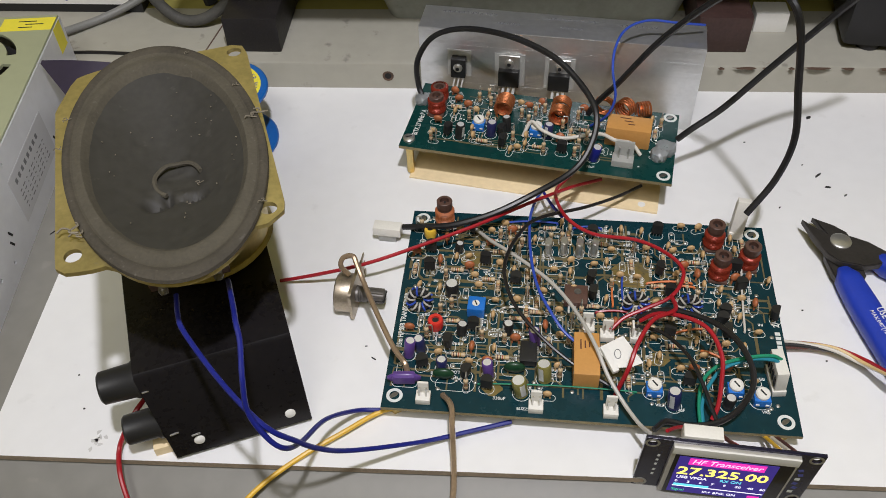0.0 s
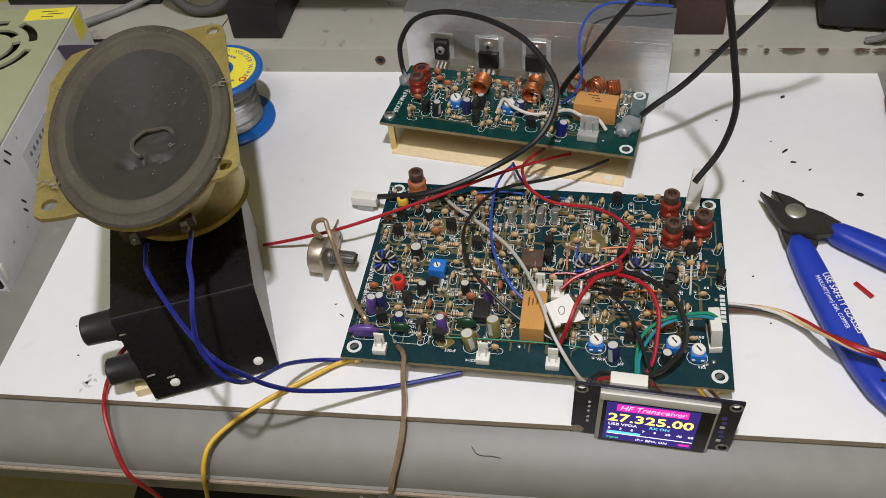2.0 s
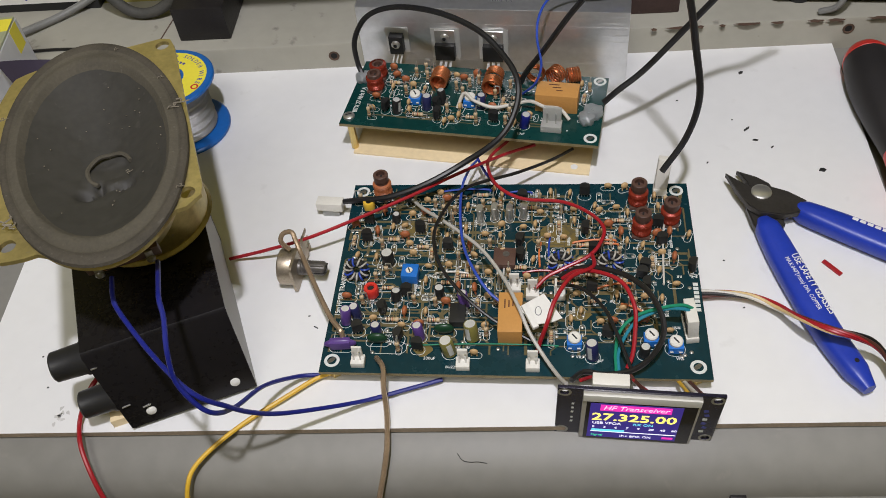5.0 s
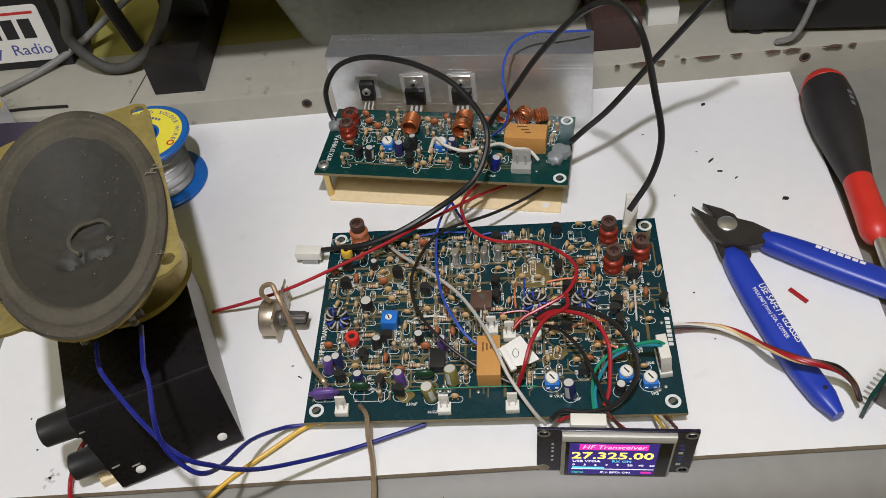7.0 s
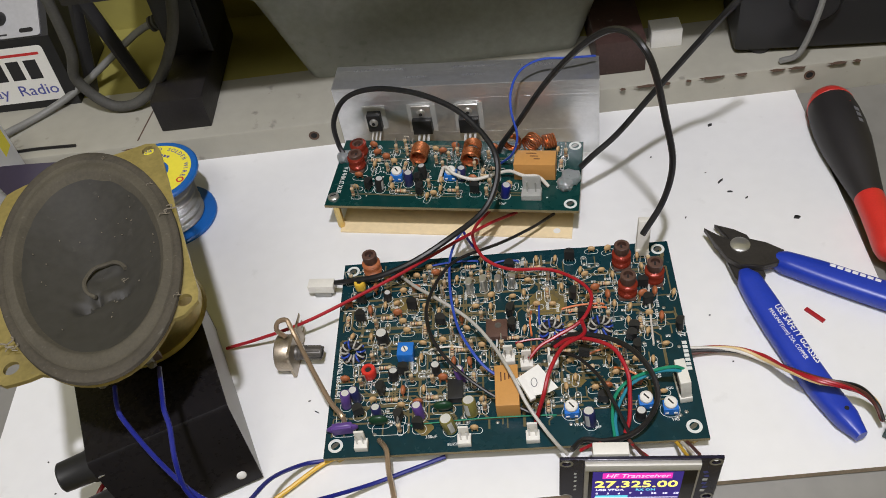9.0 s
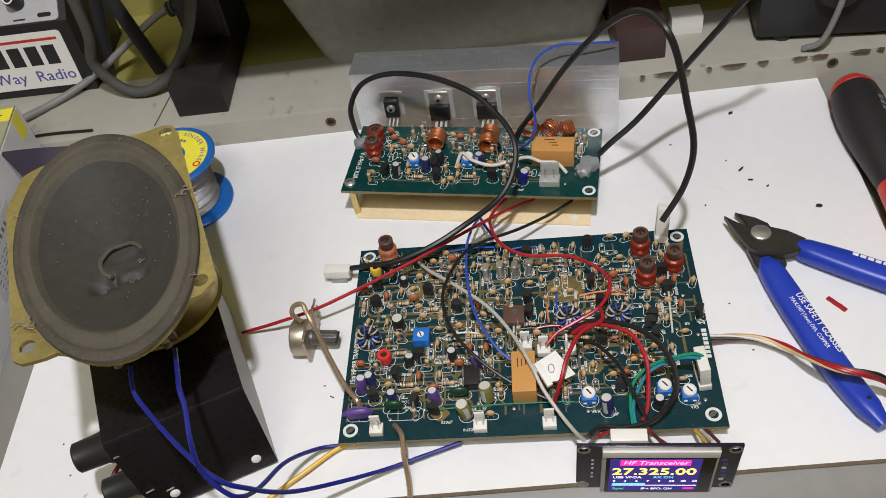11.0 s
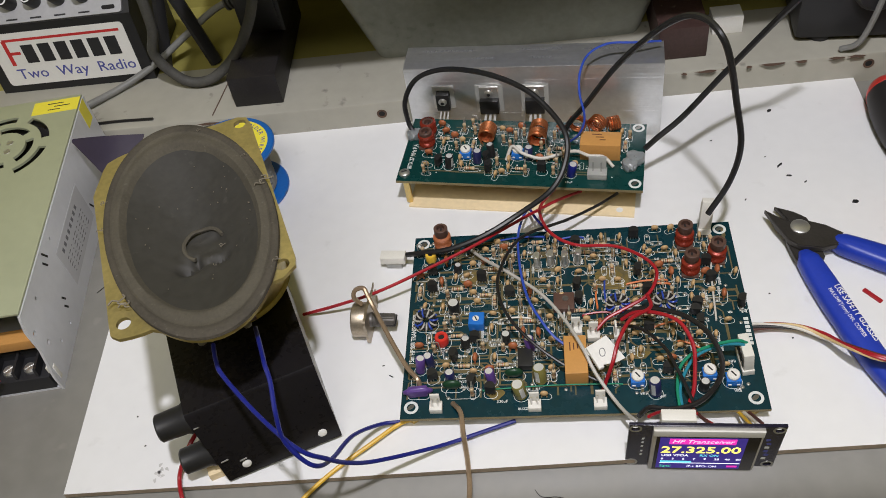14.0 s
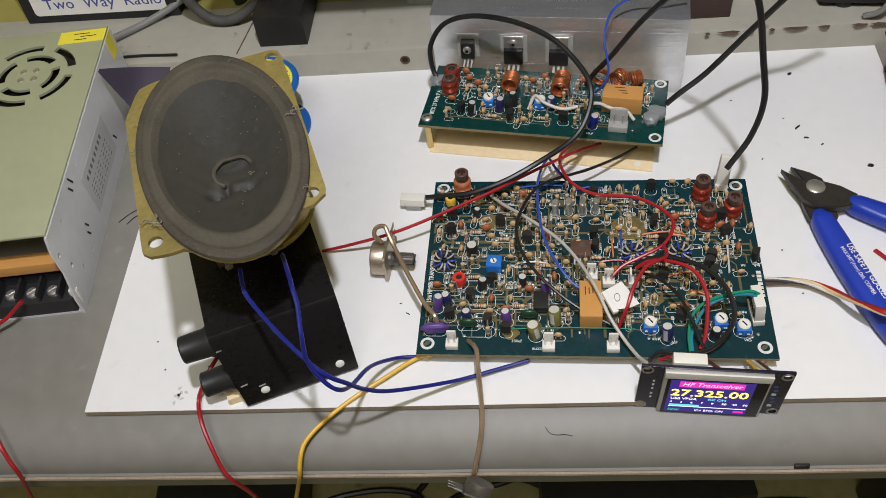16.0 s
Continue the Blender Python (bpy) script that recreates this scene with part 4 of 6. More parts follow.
for x in (-14, -5, 5, 14):
    bm = bmesh.new()
    add_box(bm, 6, 5, 6, at(x, 3.3, 0.5), 0.3)
    but = part("push_button", bm, BLACKPLASTIC, DSP, "tiny push button behind the board's lower edge")
    bm = bmesh.new()
    add_box(bm, 3.0, 2.4, 3.0, at(x, 1.4, -2.6), 0.3)
    part("button_cap", bm, WHITENYLON, but)
for x, w in ((-10.5, 13),):
    bm = bmesh.new()
    add_box(bm, w, 6.5, 5.4, at(x, 4.2, 29.5, 0, 0, 0), 0.5)
    part("plug", bm, WHITENYLON, DSP, "white nylon plug")

# ---- behind the bench ----
for x0, y0, w, mt, lb in ((-103, 203.5, 29, DARKWOOD, "black stained wooden block on the ledge"), (140.5, 217, 27, BROWNWOOD, "dark brown stained wooden block on the ledge")):
    bm = bmesh.new()
    add_box(bm, w, 90, 20.5, at(0, 45, 0), 1.0)
    solid("support_block", bm, mt, lb, "wooden block", at(x0, y0, 16.05, 2), "wooden support blocks")
EQ = thing("equipment_case", "narrow dark equipment case standing on a wooden block", "equipment case", at(-102, 246, 36.6, 2))
bm = bmesh.new()
add_box(bm, 27, 45, 55, at(0, 22.5, 0), 1.5)
part("body", bm, RADIO, EQ)
bm = bmesh.new()
add_box(bm, 22, 1.6, 46, at(0, -0.6, 4), 0.5)
part("front_panel", bm, BLACKPLASTIC, EQ)
# Added board above view: keeps lamp light off the back of the ledge.
SHADE_BOARD = thing("shade_board", "unseen dark board added over the ledge to shade the wall behind", "shelf", at(100, 224, 120, 2))
bm = bmesh.new()
add_box(bm, 440, 132, 12, at(0, 17, 0), 1)
part("board", bm, DARKWOOD, SHADE_BOARD)
bm = bmesh.new()
add_box(bm, 8, 60, 103.7, at(212, 42, -103.8), 0.6)
part("support", bm, DARKWOOD, SHADE_BOARD)

TUB = thing("storage_tub", "smoky clear plastic storage tub with tapered sides", "plastic tub", at(42, 248, 16.1, 2))


def tub_wall(z0, z1, w0, w1, d0, d1, t):
    bm = bmesh.new()
    loops = []
    for (w, d, z) in ((w0, d0, z0), (w1, d1, z1), (w1 - t, d1 - t, z1), (w0 - t, d0 - t, z0 + t)):
        loops.append([bm.verts.new((x, y + 14, z)) for x, y in rounded(w, d, 7)])
    n = len(loops[0])
    for a, b in zip(loops, loops[1:]):
        for i in range(n):
            bm.faces.new((a[i], a[(i + 1) % n], b[(i + 1) % n], b[i]))
    bm.faces.new(loops[0][::-1])
    bm.faces.new(loops[-1])
    return bm


part("body", tub_wall(0, 60, 156, 196, 40, 52, 1.8), BIN, TUB)
bm = bmesh.new()
add_tube(bm, [(x, y + 14, 60) for x, y in rounded(198, 54, 8)] + [(99, 33, 60)], 1.6, 8, 2, False)
part("rim", bm, BIN, TUB, "rolled plastic rim")
bm = bmesh.new()
for k in range(26):
    add_box(bm, 9 + 5 * math.sin(k), 8, 6 + 3 * math.cos(3 * k), at(-72 + 5.8 * k, 12 + 9 * math.sin(5 * k), 2 + 14 * abs(math.sin(2.3 * k)), 40 * k, 20 * k, 33 * k), 0.6)
solid("tub_contents", bm, mat("dim_clutter", (0.08, 0.05, 0.04), 0.6, 0, 0.6, 90), "dark jumble of small parts inside the tub", "parts", at(42, 250, 18.2, 2), kind="stuff")

RAD = thing("two_way_radio", "black two-way radio with a white label and knobs", "radio", at(-226, 236, 16.1, 2, 0))
bm = bmesh.new()
add_prism(bm, [(0, 0), (58, 0), (58, 64), (22, 64), (3, 46)], -50, 50, Matrix(((0, 0, 1, 0), (1, 0, 0, 0), (0, 1, 0, 0), (0, 0, 0, 1))))
part("case", bm, RADIO, RAD, "black radio case")
lean = math.degrees(math.atan2(46, 3))
LABM = at(0, 1.45, 23, 0, lean)
bm = bmesh.new()
add_prism(bm, rounded(86, 36, 2.5), 0.05, 0.35)
lab = part("front_label", bm, PAPER, RAD, "white label with dark print", LABM)
letters("lettering", "Two  Way  Radio", 10.0, INKBLUE, lab, at(-35, -13.6, 0.37), wide=1.06, bold=0.05)
bm = bmesh.new()
add_box(bm, 74, 1.7, 0.06, at(2.5, 13.2, 0.36))
add_box(bm, 2.6, 17.0, 0.06, at(-34, 4.5, 0.36))
add_box(bm, 7.0, 2.0, 0.06, at(-30, 4.2, 0.36))
part("red_stroke", bm, INKRED, lab, "red stroke of the maker's mark")
for k in range(6):
    bm = bmesh.new()
    x = -21 + 10.6 * k
    add_box(bm, 7.6, 12.5, 0.06, at(x, 3.2, 0.36))
    part("print_bar", bm, INKBLACK, lab, "plain bold black bar")
slope_m = at(0, 12.5, 55, 0, math.degrees(math.atan2(18, 19)))
bm = bmesh.new()
add_prism(bm, rounded(92, 25, 2), 0.02, 1.2)
pan = part("control_panel", bm, PANEL, RAD, "grey sloping control panel", slope_m)
for k in range(5):
    kn = part("knob", add_lathe(bmesh.new(), [(0, 10), (3.2, 10), (3.7, 9.3), (4.2, 0), (0, 0)], None, 20), KNOB, pan, "black control knob", at(-37 + 15 * k, -1, 1.2))
    bm = bmesh.new()
    add_lathe(bm, [(2.3, 0), (2.3, 0.25), (3.1, 0.25), (3.1, 0), (2.3, 0)], at(0, 0, 10), 20)
    part("cap_ring", bm, INKWHITE, kn, "white ring on the knob's top")
    bm = bmesh.new()
    add_box(bm, 0.9, 2.4, 0.3, at(0, 2.0, 9.9))
    part("pointer", bm, INKWHITE, kn)
    bm = bmesh.new()
    add_box(bm, 7, 1.0, 0.06, at(-37 + 15 * k, -10.5, 1.21))
    part("print_bar", bm, INKBLACK, pan)
bm = bmesh.new()
add_prism(bm, rounded(8, 2.4, 1.1), 1.21, 1.5, None)
part("socket", bm, HOLE, pan, "", at(38, -9, 0))
STA = thing("stand_leg", "black steel leg leaning behind the bench", "stand", at(0, 0, 0))
bm = bmesh.new()
add_tube(bm, [(-140, 250, 16.2), (-146, 250, 45), (-154, 250, 82)], 4.2, 8, 2, False, 0.8)
part("leg", bm, BLACKPLASTIC, STA)
bm = bmesh.new()
add_tube(bm, [(-168, 248, 30), (-160, 248, 62), (-155, 248, 82)], 4.0, 8, 2, False, 0.8)
add_tube(bm, [(-168, 248, 30), (-172, 248, 16.2)], 4.0, 8, 2, False, 0.8)
part("leg", bm, BLACKPLASTIC, STA)
bm = bmesh.new()
add_tube(bm, [(-150, 214, 118), (-155, 219, 66), (-164, 225, 42), (-153, 225, 23), (-138, 225, 21), (-122, 226, 31), (-104, 218, 54), (-90, 214, 82), (-82, 212, 119)], 3.1, 10)
solid("hanging_cable", bm, DUSTYCABLE, "thick dusty black power cord hanging in a loop", "cable")
CORD = thing("mains_cable", "grey mains cable with a ribbed strain relief", "cable", at(0, 0, 0))
bm = bmesh.new()
add_tube(bm, [(-214, 208, 20), (-196, 226, 19), (-176, 240, 24), (-154, 250, 36), (-134, 256, 48), (-120, 259, 53), (-104, 262, 56)], 2.2, 10)
add_tube(bm, [(-84, 300, 58), (-50, 300, 60), (-10, 296, 64)], 2.2, 10)
part("cable", bm, GREYCABLE, CORD)
for k in range(6):
    part("relief_ring", add_lathe(bmesh.new(), [(2.7, 0), (4.6, 0.3), (4.6, 1.5), (2.7, 1.8), (2.7, 0)], None, 16), DUSTYCABLE, CORD, "", at(-124 + 2.6 * k, 258, 51.5 + 0.9 * k, 0, 0, 70))
bm = bmesh.new()
add_box(bm, 17, 12, 11, None, 0.5)
solid("paper_box", bm, PAPER, "small plain white box behind the brown block", "box", at(168, 243, 16.05, 2))
BR = thing("bench_radio", "black bench radio at the back of the ledge", "radio", at(256, 218, 16.1, -4))
bm = bmesh.new()
add_box(bm, 110, 46, 60, at(0, 23, 3), 4)
part("case", bm, RADIO, BR)
for x in (-40, 40):
    bm = bmesh.new()
    add_cyl(bm, 6, 5.5, 3.2, at(x, 8, 0), 20)
    part("foot", bm, BLACKPLASTIC, BR)
bm = bmesh.new()
add_lathe(bm, [(0, 8), (10, 8), (12, 6), (13, 0), (0, 0)], at(-18, 0, 36, 0, 90), 28)
part("knob", bm, KNOB, BR)
bm = bmesh.new()
add_tube(bm, [(240, 213, 80), (238, 209, 52), (232, 208, 26), (224, 212, 18)], 1.6, 8)
solid("antenna_cable", bm, GREYCABLE, "thin grey cable hanging before the bench radio", "cable")

# clutter on the floor below
for x, y, a, mt in ((-190, 190, 20, W_BLACK), (20, 210, -30, W_BLACK), (-60, 230, 60, W_BLACK), (320, 200, 10, W_BLACK)):
    bm = bmesh.new()
    add_tube(bm, [(90 * math.cos(t) + 14 * math.sin(3 * t), 60 * math.sin(t), 4 + 3 * math.sin(2 * t)) for t in [k * 0.5 for k in range(11)]], 4, 8)
    solid("floor_cable", bm, mt, "loose coil of cable lying on the floor", "cable", at(x, y, -719, a), "cables on the floor")
for x, y, w, d in ((-330, 200, 170, 130), (160, 240, 240, 60), (470, 220, 90, 130), (-110, 330, 60, 60)):
    bm = bmesh.new()
    add_box(bm, w, d, 90, None, 4)
    solid("floor_box", bm, BLACKPLASTIC, "dark box standing on the floor under the bench", "box", at(x, y, -719.5, 8), "boxes on the floor")

# ---- circuit boards ----


def board_thing(name, label, w, d, z, mask, m, holes, x0, y0):
    th = thing(name, label, "circuit board", m)
    bm = bmesh.new()
    add_box(bm, w, d, 1.6, at(x0 + w / 2, y0 + d / 2, z - 1.6))
    bd = part("board", bm, [mask, FR4], th, "glossy dark green circuit board with a brown fibre edge")
    for p in bd.data.polygons:
        if p.normal.z < 0.5:
            p.material_index = 1
    for x, y in holes:
        hp = part("hole_pad", add_lathe(bmesh.new(), [(1.9, 0), (1.9, 0.1), (3.1, 0.1), (3.1, 0), (1.9, 0)], None, 24), SILK, bd, "white ring round a mounting hole", at(x, y, z))
        bm = bmesh.new()
        add_prism(bm, [(1.9 * math.cos(radians(a)), 0.95 * math.sin(radians(a)) + 0.3) for a in range(0, 360, 24)], 0.02, 0.06, at(0, 0, 0, 40))
        part("hole", bm, TARNISH, hp, "mounting hole with a dull metal post under it")
    return th, bd


MAIN, MAINB = board_thing("circuit_board", "dark green transceiver circuit board crowded with components", 151.5, 103, 9.0, PCB, at(0, 0, 0), ((0, 0), (142, 0), (0, 93), (142, 93)), -4.5, -5.5)
for x, y in ((0, 0), (142, 0), (0, 93), (142, 93)):
    bm = bmesh.new()
    add_cyl(bm, 2.6, 2.6, 7.3, at(x, y, 0.05), 6)
    part("standoff", bm, BRASS, MAIN, "short brass standoff")
TOP = 9.0
HERE = MAIN


def lib(name, builder, material):
    return mesh_of(name, builder(bmesh.new()), material)


def disc_mesh(s):
    bm = bmesh.new()
    add_ball(bm, 2.0 * s, 1.05 * s, 1.75 * s, at(0, 0, 2.9 * s), 12)
    for x in (-1.2, 1.2):
        add_tube(bm, [(x * s, 0, 0), (x * s, 0, 0.8 * s), (x * 0.7 * s, 0, 1.9 * s)], 0.36 * s, 6, 2)
    return bm


DISC = {k: mesh_of("ceramic_capacitor", disc_mesh(s), m_) for k, s, m_ in (("tan", 0.88, CERAMIC), ("brown", 1.1, BROWNCER))}
SPOTS = []


def ring_outline(w, d):
    """A printed outline with round ends."""
    o, i = rounded(w, d, d / 2 - 0.02, 4), rounded(w - 0.44, d - 0.44, d / 2 - 0.24, 4)
    return o, i


PRINT = bmesh.new()


def printed(x, y, w, d, a, z=None):
    o, i = ring_outline(w, d)
    m = at(x, y, (z or TOP) + 0.05, a)
    vo = [PRINT.verts.new(m @ Vector((*q, 0))) for q in o]
    vi = [PRINT.verts.new(m @ Vector((*q, 0))) for q in i]
    n = len(o)
    for k in range(n):
        PRINT.faces.new((vo[k], vo[(k + 1) % n], vi[(k + 1) % n], vi[k]))


def dotted(x, y, r):
    vo = [PRINT.verts.new((x + r * math.cos(k * math.tau / 10), y + r * math.sin(k * math.tau / 10), TOP + 0.05)) for k in range(10)]
    PRINT.faces.new(vo)


def disc_cap(x, y, a, material=CERAMIC, s=1.0):
    SPOTS.append((x, y, 3.0))
    printed(x, y, 6.4 * s, 3.0 * s, a)
    share("ceramic_capacitor", DISC["tan" if material is CERAMIC else "brown"], HERE, at(x, y, TOP, a + random.uniform(-8, 8), random.uniform(-14, 14)))


def to92(bm):
    pts = [(2.3 * math.cos(radians(a)), 2.3 * math.sin(radians(a))) for a in range(-35, 216, 18)]
    add_prism(bm, pts, 2.0, 6.6)
    return bm


TO92 = lib("transistor", to92, EPOXY)


def tri_leads(bm):
    for k in (-1.27, 0, 1.27):
        add_cyl(bm, 0.28, 0.28, 2.2, at(k, 0, 0), 6)
    return bm


TRILEAD = lib("lead", tri_leads, STEEL)


def transistor(x, y, a):
    SPOTS.append((x, y, 3.0))
    printed(x, y, 6.0, 4.6, a)
    o = share("transistor", TO92, HERE, at(x, y, TOP, a, random.uniform(-6, 6)))
    share("lead", TRILEAD, o, Matrix())


def electrolytic(x, y, sleeve, r, h):
    SPOTS.append((x, y, r + 0.6))
    printed(x, y, 2 * r + 1.4, 2 * r + 1.39, 0)
    lean = at(x, y, TOP + 0.1, random.uniform(0, 360), random.uniform(-9, 9), random.uniform(-6, 6))
    cap = part("electrolytic_capacitor", add_lathe(bmesh.new(), [(0, 0.05), (r - 0.2, 0.05), (r, 0.4), (r - 0.12, 0.9), (r, 1.4), (r, h - 0.4), (r - 0.3, h), (r - 0.5, h)], None, 20), sleeve, HERE, "upright sleeved electrolytic capacitor", lean)
    bm = bmesh.new()
    add_cyl(bm, r - 0.45, r - 0.45, 0.5, at(0, 0, h - 0.55), 18)
    top = part("can_top", bm, CAPTOP, cap, "scored aluminium top")
    bm = bmesh.new()
    pts = [(r + 0.04) * Vector((math.cos(radians(a)), math.sin(radians(a)), 0)) for a in range(-22, 23, 11)]
    lo, hi = [bm.verts.new((p.x, p.y, 1.6)) for p in pts], [bm.verts.new((p.x, p.y, h - 0.6)) for p in pts]
    for k in range(4):
        bm.faces.new((lo[k], lo[k + 1], hi[k + 1], hi[k]))
    part("stripe", bm, CAPTOP, cap, "pale polarity stripe")


def coil_former(x, y, winding, h=13.5):
    SPOTS.append((x, y, 4.2))
    bm = bmesh.new()
    add_box(bm, 7.6, 7.6, 1.4, at(0, 0, 0), 0.3)
    add_lathe(bm, [(3.0, 1.2), (3.0, h - 3.4), (3.4, h - 3.2), (3.4, h - 0.3), (3.1, h), (2.0, h), (2.0, h - 2.2), (0, h - 2.2)], None, 22)
    co = part("coil", bm, FORMER, HERE, "brown coil former with an adjustable slug", at(x, y, TOP, random.uniform(-8, 8), random.uniform(-3, 3)))
    prof = [(3.0, 1.6)]
    for k in range(10):
        prof += [(3.95 + 0.12 * math.sin(k), 1.8 + 0.66 * k), (4.2 + 0.12 * math.sin(k), 2.1 + 0.66 * k)]
    prof += [(3.0, 8.6)]
    part("winding", add_lathe(bmesh.new(), prof, None, 24), winding, co, "dark red enamelled winding")
    bm = bmesh.new()
    add_box(bm, 0.8, 3.4, 0.3, at(0, 0, h - 2.2))
    part("slug_slot", bm, HOLE, co)
    printed(x, y, 10, 9, 0)


def xtal(bm):
    add_prism(bm, rounded(4.8, 2.8, 1.3), 1.0, 7.6, None, 0.35)
    add_prism(bm, rounded(5.2, 3.2, 1.4), 0.5, 1.1)
    return bm


XTAL = lib("crystal", xtal, STEEL)


def crystal(x, y):
    SPOTS.append((x, y, 3.0))
    printed(x, y, 6.4, 4.2, 80)
    share("crystal", XTAL, HERE, at(x, y, TOP, 84, random.uniform(-4, 4)), "silver canned quartz crystal")


def toroid(x, y, r=3.6):
    SPOTS.append((x, y, 5))
    m = at(x, y, TOP + 4.4, random.uniform(-20, 20), 62)
    ring = [(r + 1.3 * math.cos(k * math.tau / 10), 1.6 * math.sin(k * math.tau / 10)) for k in range(11)]
    to = part("toroid", add_lathe(bmesh.new(), ring, None, 24), EPOXY, HERE, "dark ring core wound with wire", m)
    for k in range(11):
        a = k * math.tau / 11
        bm = bmesh.new()
        add_tube(bm, [((r + 1.75 * math.cos(t)) * math.cos(a + 0.06 * t), (r + 1.75 * math.cos(t)) * math.sin(a + 0.06 * t), 2.05 * math.sin(t)) for t in [j * math.tau / 8 for j in range(9)]], 0.42, 6, 2)
        part("turn", bm, W_GREY if k % 3 else W_LIGHTBLUE, to)
    printed(x, y, 11, 8, 0)


def trimmer_box(x, y):
    SPOTS.append((x, y, 5))
    bm = bmesh.new()
    add_box(bm, 7.0, 7.0, 5.0, None, 0.4)
    tb = part("trimmer", bm, BLUEPOT, HERE, "square blue trimmer", at(x, y, TOP, -3))
    bm = bmesh.new()
    add_cyl(bm, 1.5, 1.5, 0.4, at(-0.2, -0.2, 5.0), 18, 0.1)
    sc = part("screw", bm, WHITENYLON, tb, "pale adjusting screw")
    bm = bmesh.new()
    add_box(bm, 0.5, 2.4, 0.1, at(-0.2, -0.2, 5.4, 25))
    part("slot", bm, EPOXY, sc)


def round_trimmer(x, y, material, r):
    SPOTS.append((x, y, r + 1))
    rt = part("trimmer_capacitor", add_lathe(bmesh.new(), [(0, 0.3), (r, 0.3), (r + 0.3, 1.2), (r + 0.3, 4.6), (r, 5.2), (r * 0.55, 5.2), (r * 0.5, 4.4), (0, 4.4)], None, 22), material, HERE, "round coloured trimmer capacitor", at(x, y, TOP, 20))
    bm = bmesh.new()
    add_cyl(bm, r * 0.48, r * 0.48, 0.12, at(0, 0, 4.42), 16)
    part("rotor_hole", bm, EPOXY, rt, "dark hole in the rotor")
    printed(x, y, 2 * r + 3, 2 * r + 2.4, 0)


def preset_pot(x, y):
    SPOTS.append((x, y, 4))
    bm = bmesh.new()
    add_box(bm, 5.9, 4.8, 3.8, at(0, 0, 0), 0.3)
    pp = part("preset", bm, BLUEPOT, HERE, "blue preset with a white dial", at(x, y, TOP))
    bm = bmesh.new()
    add_lathe(bm, [(0, 1.8), (2.1, 1.8), (2.6, 1.4), (2.6, 0), (0, 0)], at(0, 0.6, 3.8, 0, 8), 22)
    dial = part("dial", bm, WHITENYLON, pp, "white cross-slotted dial")
    bm = bmesh.new()
    add_box(bm, 0.6, 2.8, 0.12, at(0, 0.4, 5.58, 40, 8))
    part("slot", bm, EPOXY, dial)
    for k in (-1.7, 1.7):
        bm = bmesh.new()
        add_box(bm, 1.3, 0.4, 0.5, at(k, -2.7, 1.6))
        part("contact", bm, WHITENYLON, pp)
    printed(x, y, 8, 7, 0)


def pin_header(x, y, a):
    SPOTS.append((x, y, 3.5))
    m = at(x, y, TOP, a)
    bm = bmesh.new()
    add_box(bm, 5.4, 4.6, 3.0, None, 0.25)
    add_box(bm, 4.0, 0.9, 9.0, at(0, 1.6, 0), 0.2)
    ph = part("pin_header", bm, WHITENYLON, HERE, "white nylon two-pin header", m)
    for k in (-1.27, 1.27):
        bm = bmesh.new()
        add_box(bm, 0.6, 0.6, 8.0, at(k, -0.3, 0.2))
        part("pin", bm, STEEL, ph)


def film_cap(x, y, material, s=1.0):
    SPOTS.append((x, y, 4))
    bm = bmesh.new()
    add_ball(bm, 4.2 * s, 1.6, 2.8, at(0, 0, 3.2), 14)
    if s > 1:
        add_box(bm, 8.4, 3.2, 4.6, at(0, 0, 0.8), 0.7)
    part("film_capacitor", bm, material, HERE, "glossy moulded film capacitor", at(x, y, TOP, random.uniform(-6, 10)))
    printed(x, y, 10, 4.4, 0)


def relay(x, y):
    SPOTS.append((x, y - 4, 5))
    SPOTS.append((x, y + 4, 5))
    bm = bmesh.new()
    add_box(bm, 9.6, 19.4, 9.6, None, 0.45)
    rl = part("relay", bm, RELAY, HERE, "orange plastic relay", at(x, y, TOP))
    bm = bmesh.new()
    for k in range(3):
        add_box(bm, 0.5, 4.5 - k, 0.05, at(-2.2 + 1.6 * k, 4, 9.6))
    part("print_bar", bm, BAND, rl)


def flat_transistor(x, y):
    """A tabbed power device lying on its back."""
    SPOTS.append((x, y, 6))
    bm = bmesh.new()
    add_box(bm, 9.4, 9.6, 3.2, at(0, 0, 0.4), 0.4)
    ft = part("power_transistor", bm, FORMER, HERE, "flat brown-black power transistor lying on the board", at(x, y, TOP, -2))
    part("hole", add_lathe(bmesh.new(), [(0, 0.05), (1.0, 0.05), (1.5, 0.12), (1.5, 0)], None, 18), DULLSTEEL, ft, "round screw hole", at(0.6, 1.2, 3.6))
    for k in (-2.54, 0, 2.54):
        bm = bmesh.new()
        add_box(bm, 0.8, 4.0, 0.5, at(k, -6.4, 0.9), 0.1)
        part("lead", bm, CAPTOP, ft)


def plug_block(x, y):
    SPOTS.append((x, y, 5))
    bm = bmesh.new()
    add_box(bm, 5.0, 12.5, 3.2, None, 0.3)
    add_box(bm, 4.2, 11.5, 11.5, at(0.2, 0, 2), 0.4)
    pb = part("plug", bm, WHITENYLON, HERE, "white nylon plug at the board edge", at(x, y, TOP, 4, 0, -6))
    for k in range(4):
        bm = bmesh.new()
        add_box(bm, 0.5, 1.4, 5, at(-2.0, -4.2 + 2.8 * k, 5))
        part("groove", bm, EPOXY, pb)


